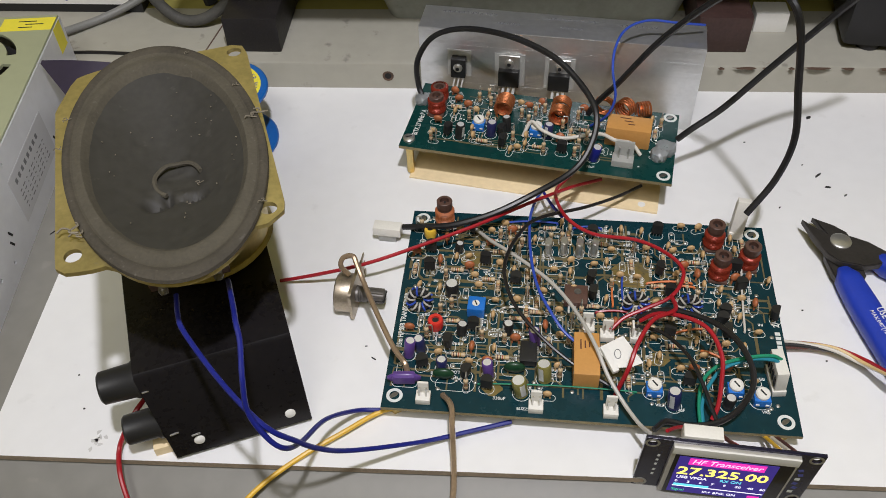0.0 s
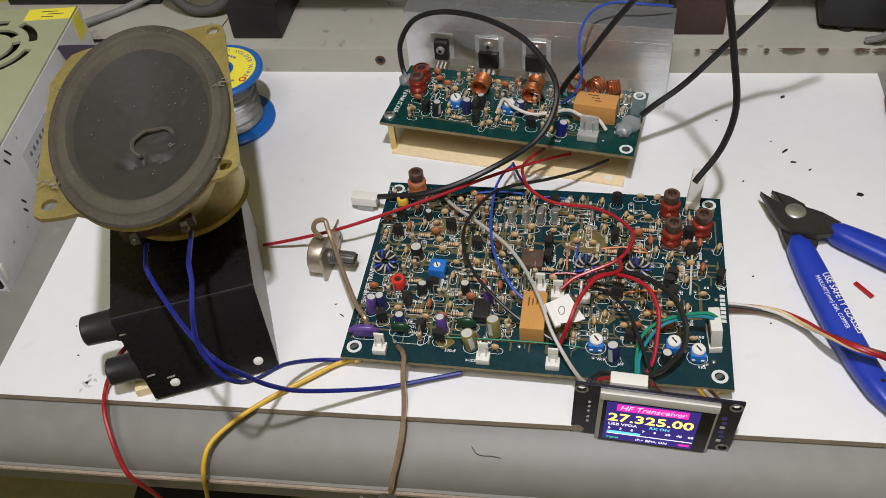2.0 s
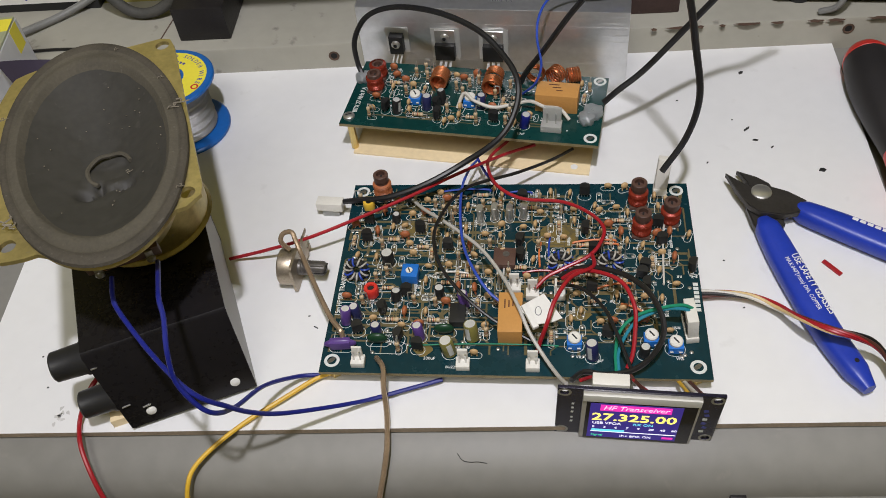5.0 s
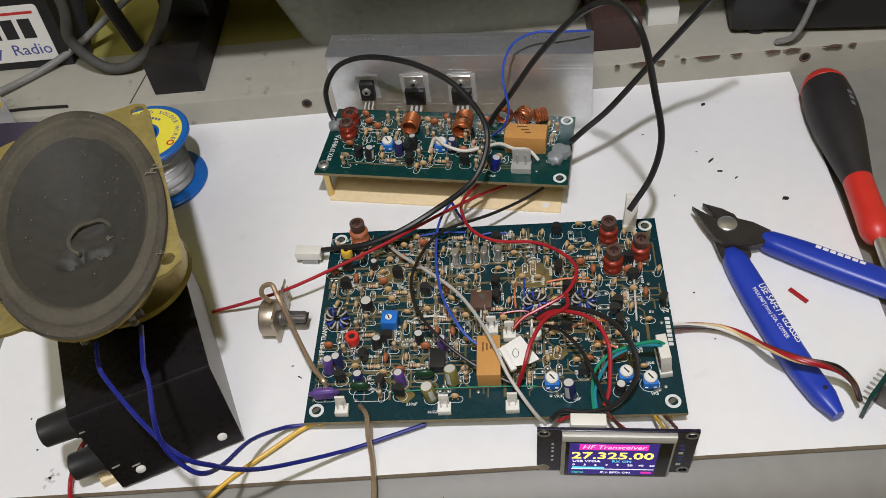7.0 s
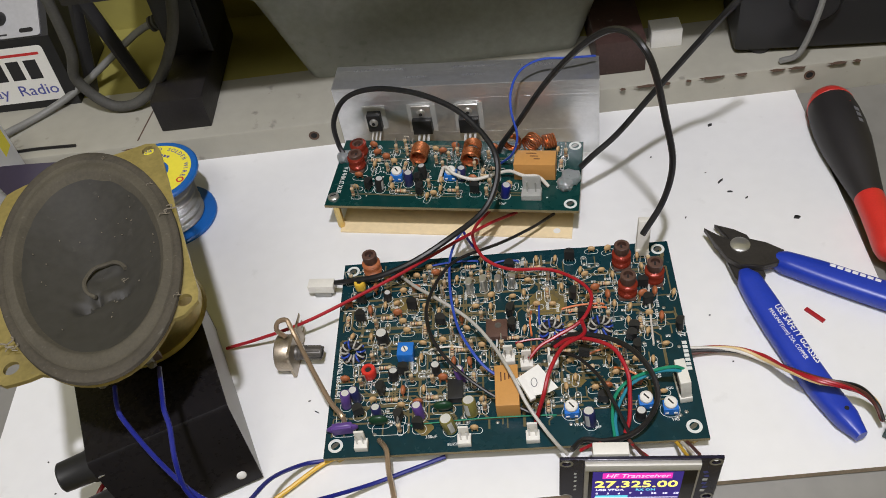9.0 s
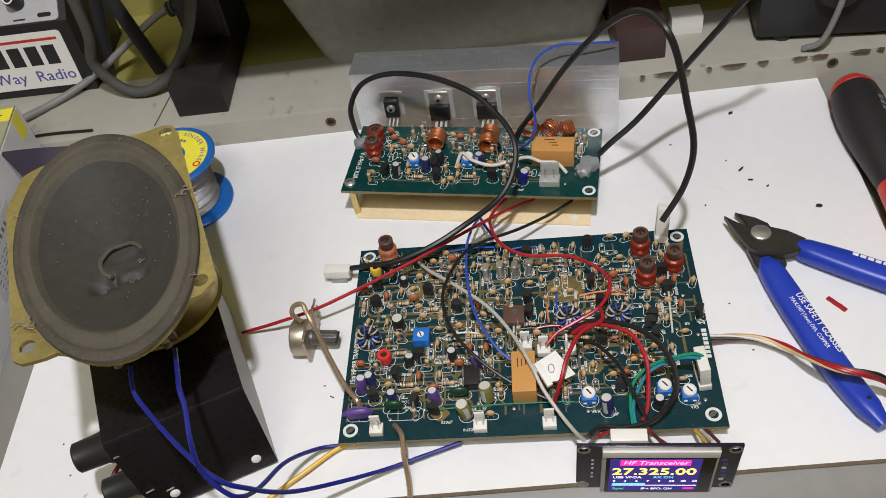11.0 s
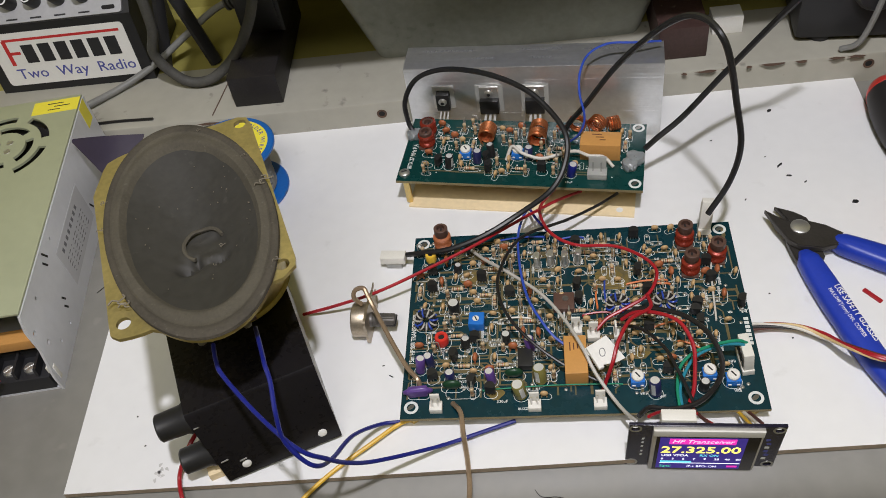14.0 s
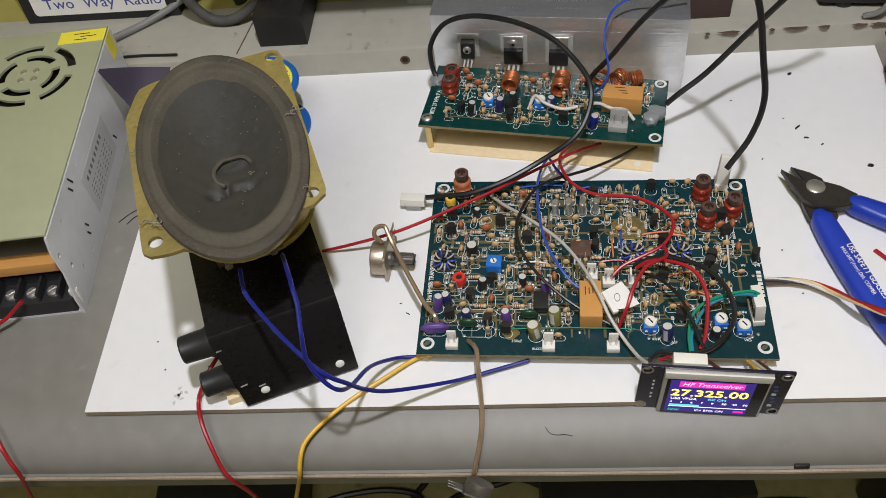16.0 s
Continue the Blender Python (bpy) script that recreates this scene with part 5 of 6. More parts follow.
def coax_plug(x, y):
    SPOTS.append((x, y, 4))
    bm = bmesh.new()
    add_box(bm, 6.0, 5.0, 3.2, None, 0.3)
    add_box(bm, 5.6, 4.0, 17, at(0, 0, 1.5), 0.4)
    add_box(bm, 5.6, 0.8, 14, at(0, 2.2, 2), 0.2)
    part("plug", bm, WHITENYLON, HERE, "white nylon plug with the black cable", at(x, y, TOP, -6, -12, 3))


def ic(x, y):
    SPOTS.append((x, y, 6))
    bm = bmesh.new()
    add_box(bm, 6.4, 9.8, 3.3, at(0, 0, 0.6), 0.25)
    chip = part("chip", bm, EPOXY, HERE, "black eight-pin chip", at(x, y, TOP))
    for k in range(4):
        for sx in (-1, 1):
            bm = bmesh.new()
            add_box(bm, 0.9, 0.6, 1.8, at(sx * 3.5, -3.8 + 2.54 * k, 0))
            part("pin", bm, STEEL, chip)


def resistor_mesh(bm):
    add_lathe(bm, [(0, 0), (0.75, 0.1), (1.0, 0.5), (1.0, 1.1), (0.82, 1.5), (0.82, 4.0), (1.0, 4.4), (1.0, 5.0), (0.75, 5.4), (0, 5.5)], None, 10)
    return bm


RES = lib("resistor", resistor_mesh, RESIN)


def res_leads(bm):
    add_tube(bm, [(0, 0, -1.4), (0, 0, 6.6), (0.5, 0, 7.3), (1.6, 0, 7.3), (2.3, 0, 6.5), (2.4, 0, -1.4)], 0.28, 6, 3)
    return bm


RLEAD = lib("lead", res_leads, STEEL)


def lying_leads(bm):
    add_tube(bm, [(0, 1.2, -2.0), (0, 0.1, -1.8), (0, 0, -0.8), (0, 0, 6.3), (0, 0.1, 7.3), (0, 1.2, 7.5)], 0.28, 6, 2)
    return bm


LYLEAD = lib("lead", lying_leads, STEEL)


def resistor(x, y, a, upright=True):
    SPOTS.append((x, y, 2.2))
    if upright:
        m = at(x, y, TOP + 1.2, a)
        printed(x + 1.0 * math.cos(radians(a)), y + 1.0 * math.sin(radians(a)), 5.0, 2.6, a)
    else:
        m = at(x - 2.7 * math.cos(radians(a)), y - 2.7 * math.sin(radians(a)), TOP + 1.2, a) @ rot("Y", 90)
        printed(x, y, 9.4, 2.6, a)
    o = share("resistor", RES, HERE, m)
    share("lead", RLEAD if upright else LYLEAD, o, Matrix() if upright else rot("Z", 180))


disc_cap(24, 87.5, 0)
disc_cap(25, 77, 10)
disc_cap(30, 71, 80)
disc_cap(25.5, 59.5, 0)
disc_cap(49.5, 82, 80)
disc_cap(49.5, 68.5, 80)
disc_cap(58, 65.5, 5)
disc_cap(65, 64.5, 80)
disc_cap(74.5, 70, 0)
disc_cap(41, 64, 80)
disc_cap(3, 53, 70)
disc_cap(11.5, 52, 80)
disc_cap(27.5, 54, 0)
disc_cap(54, 53.5, -20)
disc_cap(66, 56.5, 0)
disc_cap(94.5, 90, 80)
disc_cap(112, 94.5, 0)
disc_cap(119.5, 93.5, 20)
disc_cap(132, 88, 80)
disc_cap(105.5, 82, 70)
disc_cap(96.5, 80, 0)
disc_cap(97, 73, 80)
disc_cap(92, 64, 0)
disc_cap(107.5, 79.5, 20)
disc_cap(124.5, 59.5, 80)
disc_cap(123.5, 52, 80)
disc_cap(131, 45.5, 70)
disc_cap(137, 39, 5)
disc_cap(79, 51, 80)
disc_cap(97, 33, 0)
disc_cap(113, 32.5, 80)
disc_cap(115, 26, 0)
disc_cap(98.5, 24.5, 80)
disc_cap(106, 19, 0)
disc_cap(131, 31, 80)
disc_cap(76.5, 41.5, 0)
disc_cap(144.5, 65.5, 70)
disc_cap(36.5, 90, 0)
disc_cap(60.5, 93, 80)
disc_cap(17, 86.5, 0)
disc_cap(16.5, 69.5, 80)
disc_cap(85, 64, 0)
disc_cap(80, 71, 80)
disc_cap(115, 81.5, 0)
disc_cap(118.5, 61.5, 80)
disc_cap(0, 71, 0, BROWNCER, 1.25)
disc_cap(2, 30.5, 0, BROWNCER, 1.25)
disc_cap(136, 66.5, 80, BROWNCER, 1.25)
disc_cap(131.5, 65, 10, BROWNCER, 1.25)
disc_cap(137.5, 52.5, 80, BROWNCER, 1.25)
disc_cap(33.5, 17.5, 0, BROWNCER, 1.25)
disc_cap(123, 20.5, 10, BROWNCER, 1.25)
disc_cap(12.5, 79.5, 85, BROWNCER, 1.25)
disc_cap(23, 64, 0, BROWNCER, 1.25)
transistor(6, 73, 0)
transistor(6.5, 62, 10)
transistor(101.5, 89.5, 0)
transistor(101.5, 67.5, 90)
transistor(104.5, 55, 0)
transistor(133, 61, 20)
transistor(125, 47, 0)
transistor(9, 13.5, 30)
transistor(26, 10, 80)
transistor(27, 32, 0)
transistor(73.5, 60.5, 80)
transistor(108.5, 13, 0)
transistor(103, 35.5, 0)
transistor(34, 5.5, 0)
transistor(23.5, 86, 80)
transistor(42.5, 58, 0)
transistor(29.5, 67, 0)
transistor(126, 37, 90)
transistor(123.5, 43, 0)
transistor(74.5, 52.5, 90)
transistor(145, 47, 80)
electrolytic(3, 18.5, PURPLE, 2.1, 9)
electrolytic(51.5, 27.5, PURPLE, 2.1, 9)
electrolytic(34.5, 11.5, PURPLE, 2.1, 8.5)
electrolytic(7.5, 21.5, NAVY, 2.1, 8)
electrolytic(22.5, 30.5, EPOXY, 2.1, 5.5)
electrolytic(16.5, 13.5, NAVY, 2.1, 5.5)
electrolytic(47, 4.5, OLIVE, 2.7, 9)
electrolytic(55.5, 11.5, OLIVE, 2.7, 8.5)
electrolytic(102.5, 3.5, NAVY, 2.4, 9)
electrolytic(122, 5, EPOXY, 2.1, 6)
electrolytic(17, 50.5, EPOXY, 2.7, 7)
electrolytic(40.5, 32.5, EPOXY, 2.1, 6)
electrolytic(17.5, 74.5, EPOXY, 1.8, 5)
coil_former(10, 90.5, BROWNCER)
coil_former(124.5, 85, REDWIRE)
coil_former(125, 67.5, REDWIRE)
coil_former(137.5, 74.5, REDWIRE)
crystal(55.5, 76)
crystal(62, 77)
crystal(68.5, 76.5)
crystal(74.5, 77.5)
toroid(4.5, 43)
toroid(90.5, 47.5)
toroid(111, 47.5)
trimmer_box(27.5, 42.5)
round_trimmer(4.5, 82, YELLOWPLASTIC, 2.3)
round_trimmer(12, 33, REDPLASTIC, 2.8)
preset_pot(95.5, 9)
preset_pot(134, 8)
preset_pot(125, 11)
pin_header(11, -1, 0)
pin_header(52.5, -1.5, 0)
pin_header(79.5, -1.5, 0)
pin_header(71.5, 36, 0)
pin_header(79, 33, 0)
pin_header(90, 33.5, 90)
film_cap(17.5, 9, GREENFILM)
film_cap(44, 14, GREENFILM)
film_cap(3, 6, PURPLE, 1.6)
relay(70.5, 18)
flat_transistor(67, 51.5)
plug_block(140.5, 17)
coax_plug(134.5, 91.5)
ic(49, 21.5)
resistor(100, 60, 0, False)
resistor(104, 30, 5, False)
for x, y, a, m_, L in ((105, 62, 4, W_ORANGE, 18), (107, 60, 4, W_ORANGE, 16), (82, 55, 88, W_ORANGE, 13), (86, 56, 90, W_LIGHTBLUE, 16), (48, 92.5, 3, W_LIGHTBLUE, 22), (72, 91, 3, W_LIGHTBLUE, 12), (45, 44, 0, W_WHITE, 14), (93, 48, 4, W_WHITE, 16), (112, 38, 12, W_ORANGE, 14), (82, 45, 3, W_RED, 14), (120, 26, -30, W_ORANGE, 12), (134, 60, 85, W_WHITE, 40), (60, 7.5, 1, W_GREEN, 56)):
    bm = bmesh.new()
    add_tube(bm, [(-L / 2, 0, 0.1), (-L / 2 + 0.6, 0, 1.2), (0, 0.5, 1.6), (L / 2 - 0.6, 0, 1.2), (L / 2, 0, 0.1)], 0.28 if L > 50 else 0.45, 6, 4)
    part("jumper_wire", bm, m_, MAIN, "thin insulated jumper wire", at(x, y, TOP, a))

# the remaining small parts stand on the grid of pads between the larger ones
rng = random.Random(7)
PADS = []
for gy in range(24):
    for gx in range(34):
        x, y = 1.0 + gx * 4.25 + rng.uniform(-0.8, 0.8), 4.0 + gy * 3.9 + rng.uniform(-0.7, 0.7)
        if x > 141 or y > 92 or (y < 9 and (x < 24 or 27 < x < 50 or x > 60)) or (x < 3.5 and 18 < y < 58) or (x > 136 and y < 75):
            continue
        if any((x - a) ** 2 + (y - b) ** 2 < (r + 1.9) ** 2 for a, b, r in SPOTS):
            continue
        if 100 < x < 136 and 2 < y < 12:
            continue
        k = rng.random()
        random.seed(gx * 100 + gy)
        if k < 0.20:
            resistor(x, y, rng.choice((0, 90, 180, 270)))
        elif k < 0.40:
            resistor(x, y, rng.choice((0, 90)), False)
        elif k < 0.58:
            disc_cap(x, y, rng.choice((0, 90, 20)))
        elif k < 0.63:
            disc_cap(x, y, rng.choice((0, 90)), BROWNCER, 1.25)
        elif k < 0.642:
            transistor(x, y, rng.choice((0, 90, 180)))
        else:
            SPOTS.append((x, y, 1.5))
            b = rng.choice((0, 90))
            printed(x, y, 5.8, 2.5, b)
            for s in (-1.7, 1.7):
                PADS.append((x + s * math.cos(radians(b)), y + s * math.sin(radians(b))))
for k in range(130):
    PADS.append((rng.uniform(-2, 144), rng.uniform(3, 95)))
bm = bmesh.new()
for x, y in PADS:
    add_lathe(bm, [(0.85, 0), (0.7, 0.16), (0.42, 0.3), (0.2, 0.34), (0, 0.34)], at(x, y, TOP + 0.03), 8)
tagged(part("tinning", bm, PAD, MAINB, "tinned pads with soldered wire ends"), kind="stuff")
for k in range(150):
    x, y = rng.uniform(4, 138), rng.uniform(10, 93)
    m = at(x, y, TOP + 0.06, rng.choice((0, 90)))
    for j in range(rng.randint(2, 4)):
        vs = [PRINT.verts.new(m @ Vector((j * 1.1 + u, v, 0))) for u, v in ((0, 0), (0.75, 0), (0.75, 1.2), (0.5, 1.2), (0.5, 0.35), (0.25, 0.35), (0.25, 1.2), (0, 1.2))]
        PRINT.faces.new(vs)
printed(22, 6.5, 15, 6, 0)
tagged(part("silkscreen", PRINT, SILK, MAINB, "white printed outlines and marks"), kind="stuff")

bm = bmesh.new()
for k in range(250):
    x, y = rng.uniform(2, 138), rng.uniform(8, 92)
    a, b = rng.uniform(4, 22), rng.uniform(3, 14)
    c = 2.2
    sx, sy = rng.choice((-1, 1)), rng.choice((-1, 1))
    pts = [(x, y), (x + sx * a, y), (x + sx * (a + c), y + sy * c), (x + sx * (a + c), y + sy * (b + c))]
    w = rng.choice((0.3, 0.4, 0.6))
    for (x0, y0), (x1, y1) in zip(pts, pts[1:]):
        x0, x1 = (min(max(v, -2), 144) for v in (x0, x1))
        y0, y1 = (min(max(v, 4), 95) for v in (y0, y1))
        d = Vector((x1 - x0, y1 - y0))
        if d.length < 0.2:
            continue
        d.normalize()
        s = Vector((-d.y, d.x)) * w
        vs = [bm.verts.new((px, py, TOP + 0.02 + 0.00008 * k)) for px, py in ((x0 + s.x, y0 + s.y), (x0 - s.x, y0 - s.y), (x1 - s.x, y1 - s.y), (x1 + s.x, y1 + s.y))]
        bm.faces.new(vs)
tagged(part("copper_pattern", bm, TRACE, MAINB, "olive copper traces under the mask"), kind="stuff")
for x, y, w, d in ((90, 66, 16, 13), (36, 6, 8, 7), (24, 70, 10, 10), (98, 24, 10, 6)):
    bm = bmesh.new()
    add_prism(bm, [(-w / 2 + 3, -d / 2), (w / 2 - 3, -d / 2), (w / 2, -d / 2 + 3), (w / 2, d / 2 - 3), (w / 2 - 3, d / 2), (-w / 2 + 3, d / 2), (-w / 2, d / 2 - 3), (-w / 2, -d / 2 + 3)], 0.01, 0.015)
    part("copper_area", bm, mat("copper_area_mask", (0.20, 0.15, 0.05), 0.35, 0.2, 0.15, 60), MAINB, "ochre copper area", at(x, y, TOP))
letters("lettering", "15m HF SSB TRANSCEIVER", 3.0, SILK, MAINB, at(-0.4, 22, TOP + 0.06, 90), wide=0.80, bold=0.06)
letters("lettering", "27 MHz", 3.2, SILK, MAINB, at(146.0, 43, TOP + 0.06, 90), wide=0.85, bold=0.07)
bm = bmesh.new()
for k in range(7):
    add_box(bm, 2.0, 1.6, 0.03, at(144.9, 27 + 2.15 * k, TOP + 0.02))
part("print_bar", bm, SILK, MAINB, "white maker's mark")
for wd, x, y, s in (("POT 10K", 20, 11.5, 1.9), ("VOLUME", 19, 8.8, 1.9), ("BFO", 8.5, 64, 2.0), ("330uF", 36.5, 1.2, 1.9), ("330uF", 58, 13, 1.9), ("47uF", 34, 33, 1.8), ("VR5", 134, 3, 1.8), ("VR1", 96, 3, 1.8), ("10uF", 103, 1.5, 1.8), ("BUZZER", 45.5, -2.6, 1.6), ("470", 123, 60, 1.7)):
    letters("lettering", wd, s, SILK, MAINB, at(x, y, TOP + 0.05), bold=0.03)
TAG = thing("paper_tag", "folded white paper tag stuck on a cable", "tag", at(81.5, 17, 20.4, 0, 8, 5))
bm = bmesh.new()
add_prism(bm, [(-8, 1), (2, 8), (9.4, -2.4), (5.5, -4.5), (-1, -6)], 0, 0.25)
tg = part("paper", bm, PAPER, TAG)
bm = bmesh.new()
add_box(bm, 2.6, 11, 2.2, at(-3.2, -3.0, -0.3, 27), 0.5)
part("wrap", bm, PAPER, TAG, "paper end wrapped round the cable")
bm = bmesh.new()
add_tube(bm, [(1.2 * math.cos(t), 1.9 * math.sin(t), 0.3) for t in [k * 0.7 for k in range(10)]], 0.16, 5, 2)
part("pen_mark", bm, INKGREY, tg)
bm = bmesh.new()
add_box(bm, 12.5, 5.4, 4.6, None, 0.4)
pl = solid("loose_plug", bm, WHITENYLON, "white nylon plug on the end of the coaxial cable", "plug", at(-15.5, 88, 4.0, -4, 0, 0))
bm = bmesh.new()
add_box(bm, 8, 4, 4.0, None, 0.3)
solid("plug_rest", bm, CLEARNYLON, "clear plastic offcut under the loose plug", "offcut", at(-15.5, 88, 0.0, -4))

# ---- amplifier board and heat sink ----
HERE, HEREB = board_thing("amplifier_board", "green amplifier circuit board standing on brass pillars", 124, 48.5, 21.0, PCBPA, at(-15, 127.4, 0, -8.2), ((120, 4.5), (120, 45.5)), 0, 0)
AMP, TOP, SPOTS, PRINT = HERE, 21.0, [], bmesh.new()
for x, y in ((3.5, 5.5), (118, 24), (120, 45), (3.5, 45)):
    bm = bmesh.new()
    add_cyl(bm, 1.8, 1.8, 18.2, at(x, y, 1.15), 6)
    part("standoff", bm, BRASS, AMP, "brass hexagonal standoff")
bm = bmesh.new()
add_lathe(bm, [(0, 1.6), (1.8, 1.6), (2.8, 0.9), (2.9, 0), (0, 0)], at(3.5, 5.5, TOP), 20)
scr_ = part("screw", bm, STEEL, AMP, "tarnished mounting screw")
bm = bmesh.new()
add_box(bm, 3.0, 0.6, 0.2, at(3.5, 5.5, TOP + 1.5, 30))
part("slot", bm, EPOXY, scr_)
bm = bmesh.new()
add_box(bm, 117, 57, 1.1, at(62, 30, 0.03), 0.2)
bp = part("base_plate", bm, TAN, AMP, "tan filmed base plate")
bm = bmesh.new()
add_cyl(bm, 1.7, 1.7, 0.1, at(113, 5.5, 1.13), 18)
part("hole", bm, PAPER, bp, "hole through which the white sheet shows")
coil_former(11.5, 27, REDWIRE, 10.5)
coil_former(10.5, 37, REDWIRE, 8)
disc_cap(17, 42, 0, BROWNCER, 1.25)
disc_cap(20, 37, 20, BROWNCER, 1.25)
for x, y in ((25.5, 33), (54, 38.5), (72, 17.5), (14, 20), (80, 41), (60, 41)):
    disc_cap(x, y, 0, BROWNCER, 1.25)
for x, y, a in ((31, 17, 80), (33, 12, 70), (57, 17, 80), (57, 11, 80), (51, 6, 80), (14, 12, 0), (84, 9, 85), (20, 28, 80)):
    disc_cap(x, y, a)
for x, y, a in ((20.5, 12, 80), (47, 9, 90), (74, 10, 0), (46, 16, 90)):
    transistor(x, y, a)
for x, y, m_, r, h in ((26, 11.5, EPOXY, 2.1, 8.0), (40, 16, NAVY, 2.2, 8), (66, 20, NAVY, 2.1, 7.5), (88.5, 9, W_BLUE, 2.2, 8), (47, 21, EPOXY, 2.0, 7.5)):
    electrolytic(x, y, m_, r, h)
for x, y in ((33.5, 20), (60.5, 21)):
    preset_pot(x, y)
for x, y, a in ((37, 10, 0), (63, 11, 0), (20, 32, 0), (76, 24, 90), (114, 31, 90), (82, 27, 0)):
    resistor(x, y, a, False)
for x, y, a in ((36, 36, 0), (39, 38, 90), (62, 36, 90), (58, 33, 0), (116, 36, 90), (81, 14, 90)):
    resistor(x, y, a)


def air_coil(x, y, r, turns, pitch, a, tilt=0):
    SPOTS.append((x, y, r + 1))
    bm = bmesh.new()
    L = turns * pitch
    n = turns * 14
    pts = [(L * k / n - L / 2, r * math.cos(k * math.tau / 14), r * math.sin(k * math.tau / 14)) for k in range(n + 1)]
    add_tube(bm, [(-L / 2, r * 0.6, -r - 1.0)] + pts + [(L / 2, r * 0.6, -r - 1.0)], 0.5, 6, 1, False)
    part("air_coil", bm, COPPER, HERE, "copper wire coil", at(x, y, TOP + r + 0.9, a, tilt))


air_coil(43, 34, 4.0, 8, 1.05, 88)
air_coil(69.5, 31, 4.4, 5, 1.1, 90)
air_coil(69.5, 38, 4.2, 5, 1.1, 90)
air_coil(89, 42, 4.4, 3, 1.3, 80, 30)
air_coil(99, 43, 4.0, 4, 1.4, 60)
air_coil(107.5, 44, 3.4, 5, 1.2, 20)
bm = bmesh.new()
add_box(bm, 20, 10.5, 10, None, 0.45)
rl = part("relay", bm, RELAY, AMP, "orange plastic relay", at(102, 25.5, TOP))
bm = bmesh.new()
for k in range(3):
    add_box(bm, 5 - k, 0.6, 0.05, at(-2 + 1.5 * k, 3 - 2 * k, 10))
part("print_bar", bm, BAND, rl)
bm = bmesh.new()
add_box(bm, 9.5, 6, 3.4, None, 0.3)
add_box(bm, 8.6, 1.2, 11, at(0, 2.2, 0), 0.3)
hd = part("pin_header", bm, CLEARNYLON, AMP, "translucent nylon header", at(101.5, 9, TOP))
for k in (-2, 2):
    bm = bmesh.new()
    add_box(bm, 0.7, 0.7, 9, at(k, 0, 0.2))
    part("pin", bm, STEEL, hd)
for x, y, s in ((119.5, 20, 5.0), (117, 15.5, 4.2), (2.5, 33, 3.6), (4, 36, 3.0)):
    bm = bmesh.new()
    add_ball(bm, s, s * 0.9, s * 0.8, at(0, 0, s * 0.45), 14)
    for v in bm.verts:
        v.co += 1.1 * Vector((noise.noise(v.co * 0.35), noise.noise(v.co * 0.35 + Vector((5, 0, 0))), 0.6 * noise.noise(v.co * 0.5)))
    part("glue_blob", bm, GLUE, AMP, "blob of cloudy hot glue", at(x, y, TOP))
bm = bmesh.new()
add_tube(bm, [(55, 17, TOP + 1), (58, 21, TOP + 7), (64, 17, TOP + 6), (73, 16, TOP + 4), (82, 20, TOP + 3.5), (90, 20, TOP + 6), (97, 17, TOP + 6), (104, 17.5, TOP + 5), (109, 15, TOP + 1)], 0.85, 8)
part("jumper_wire", bm, W_WHITE, AMP, "off-white insulated jumper wire")
letters("lettering", "BITX 27 MHz P A", 3.3, SILK, HEREB, at(6.2, 9, TOP + 0.05, 90), wide=0.78, bold=0.06)
letters("lettering", "10uF", 1.9, SILK, HEREB, at(86, 3.2, TOP + 0.05), bold=0.03)
for k in range(120):
    dotted(rng.uniform(10, 118), rng.uniform(7, 45), rng.uniform(0.3, 0.55))
for x, y in ((52, 30), (36, 28), (30, 38), (78, 34), (84, 20), (14, 6), (56, 26), (80, 8), (28, 24), (44, 42), (34, 42), (51, 13), (66, 8), (72, 26)):
    resistor(x, y, rng.choice((0, 90)), rng.random() < 0.6)
for x, y in ((30, 30), (50, 40), (78, 19), (54, 8), (90, 15), (112, 40)):
    disc_cap(x, y, rng.choice((0, 80)))
for k in range(34):
    printed(rng.uniform(12, 116), rng.uniform(8, 44), 5.4, 2.3, rng.choice((0, 90)))
tagged(part("silkscreen", PRINT, SILK, HEREB, "white printed outlines and marks"), kind="stuff")
bm = bmesh.new()
for k in range(40):
    x, y, w, L = rng.uniform(12, 100), rng.uniform(6, 45), rng.choice((0.4, 0.7)), rng.uniform(5, 25)
    up = rng.random() < 0.4
    x1, y1 = (x + w, min(y + L * 0.6, 47)) if up else (min(x + L, 119), y + w)
    z = TOP + 0.02 + 0.0001 * k
    bm.faces.new([bm.verts.new(q) for q in ((x, y, z), (x1, y, z), (x1, y1, z), (x, y1, z))])
tagged(part("copper_pattern", bm, TRACE, HEREB, "olive copper traces under the mask"), kind="stuff")

HS = thing("heat_sink", "drawn aluminium heat sink with pencilled figures on its flange", "heat sink", at(56.5, 180, 0, -5))
bm = bmesh.new()
add_box(bm, 136, 3, 47.6, at(0, 0, 0.1), 0.25)
web = part("web", bm, ALU, HS, "upright aluminium face with drawing lines")
for z in (17, 39):
    bm = bmesh.new()
    add_box(bm, 135.4, 0.07, 0.16, at(0, -1.5, z))
    part("drawn_line", bm, ALU, web)
bm = bmesh.new()
add_box(bm, 136, 19, 2.6, at(0, 8.1, 45.2), 0.25)
fl = part("flange", bm, ALU, HS, "aluminium top flange")
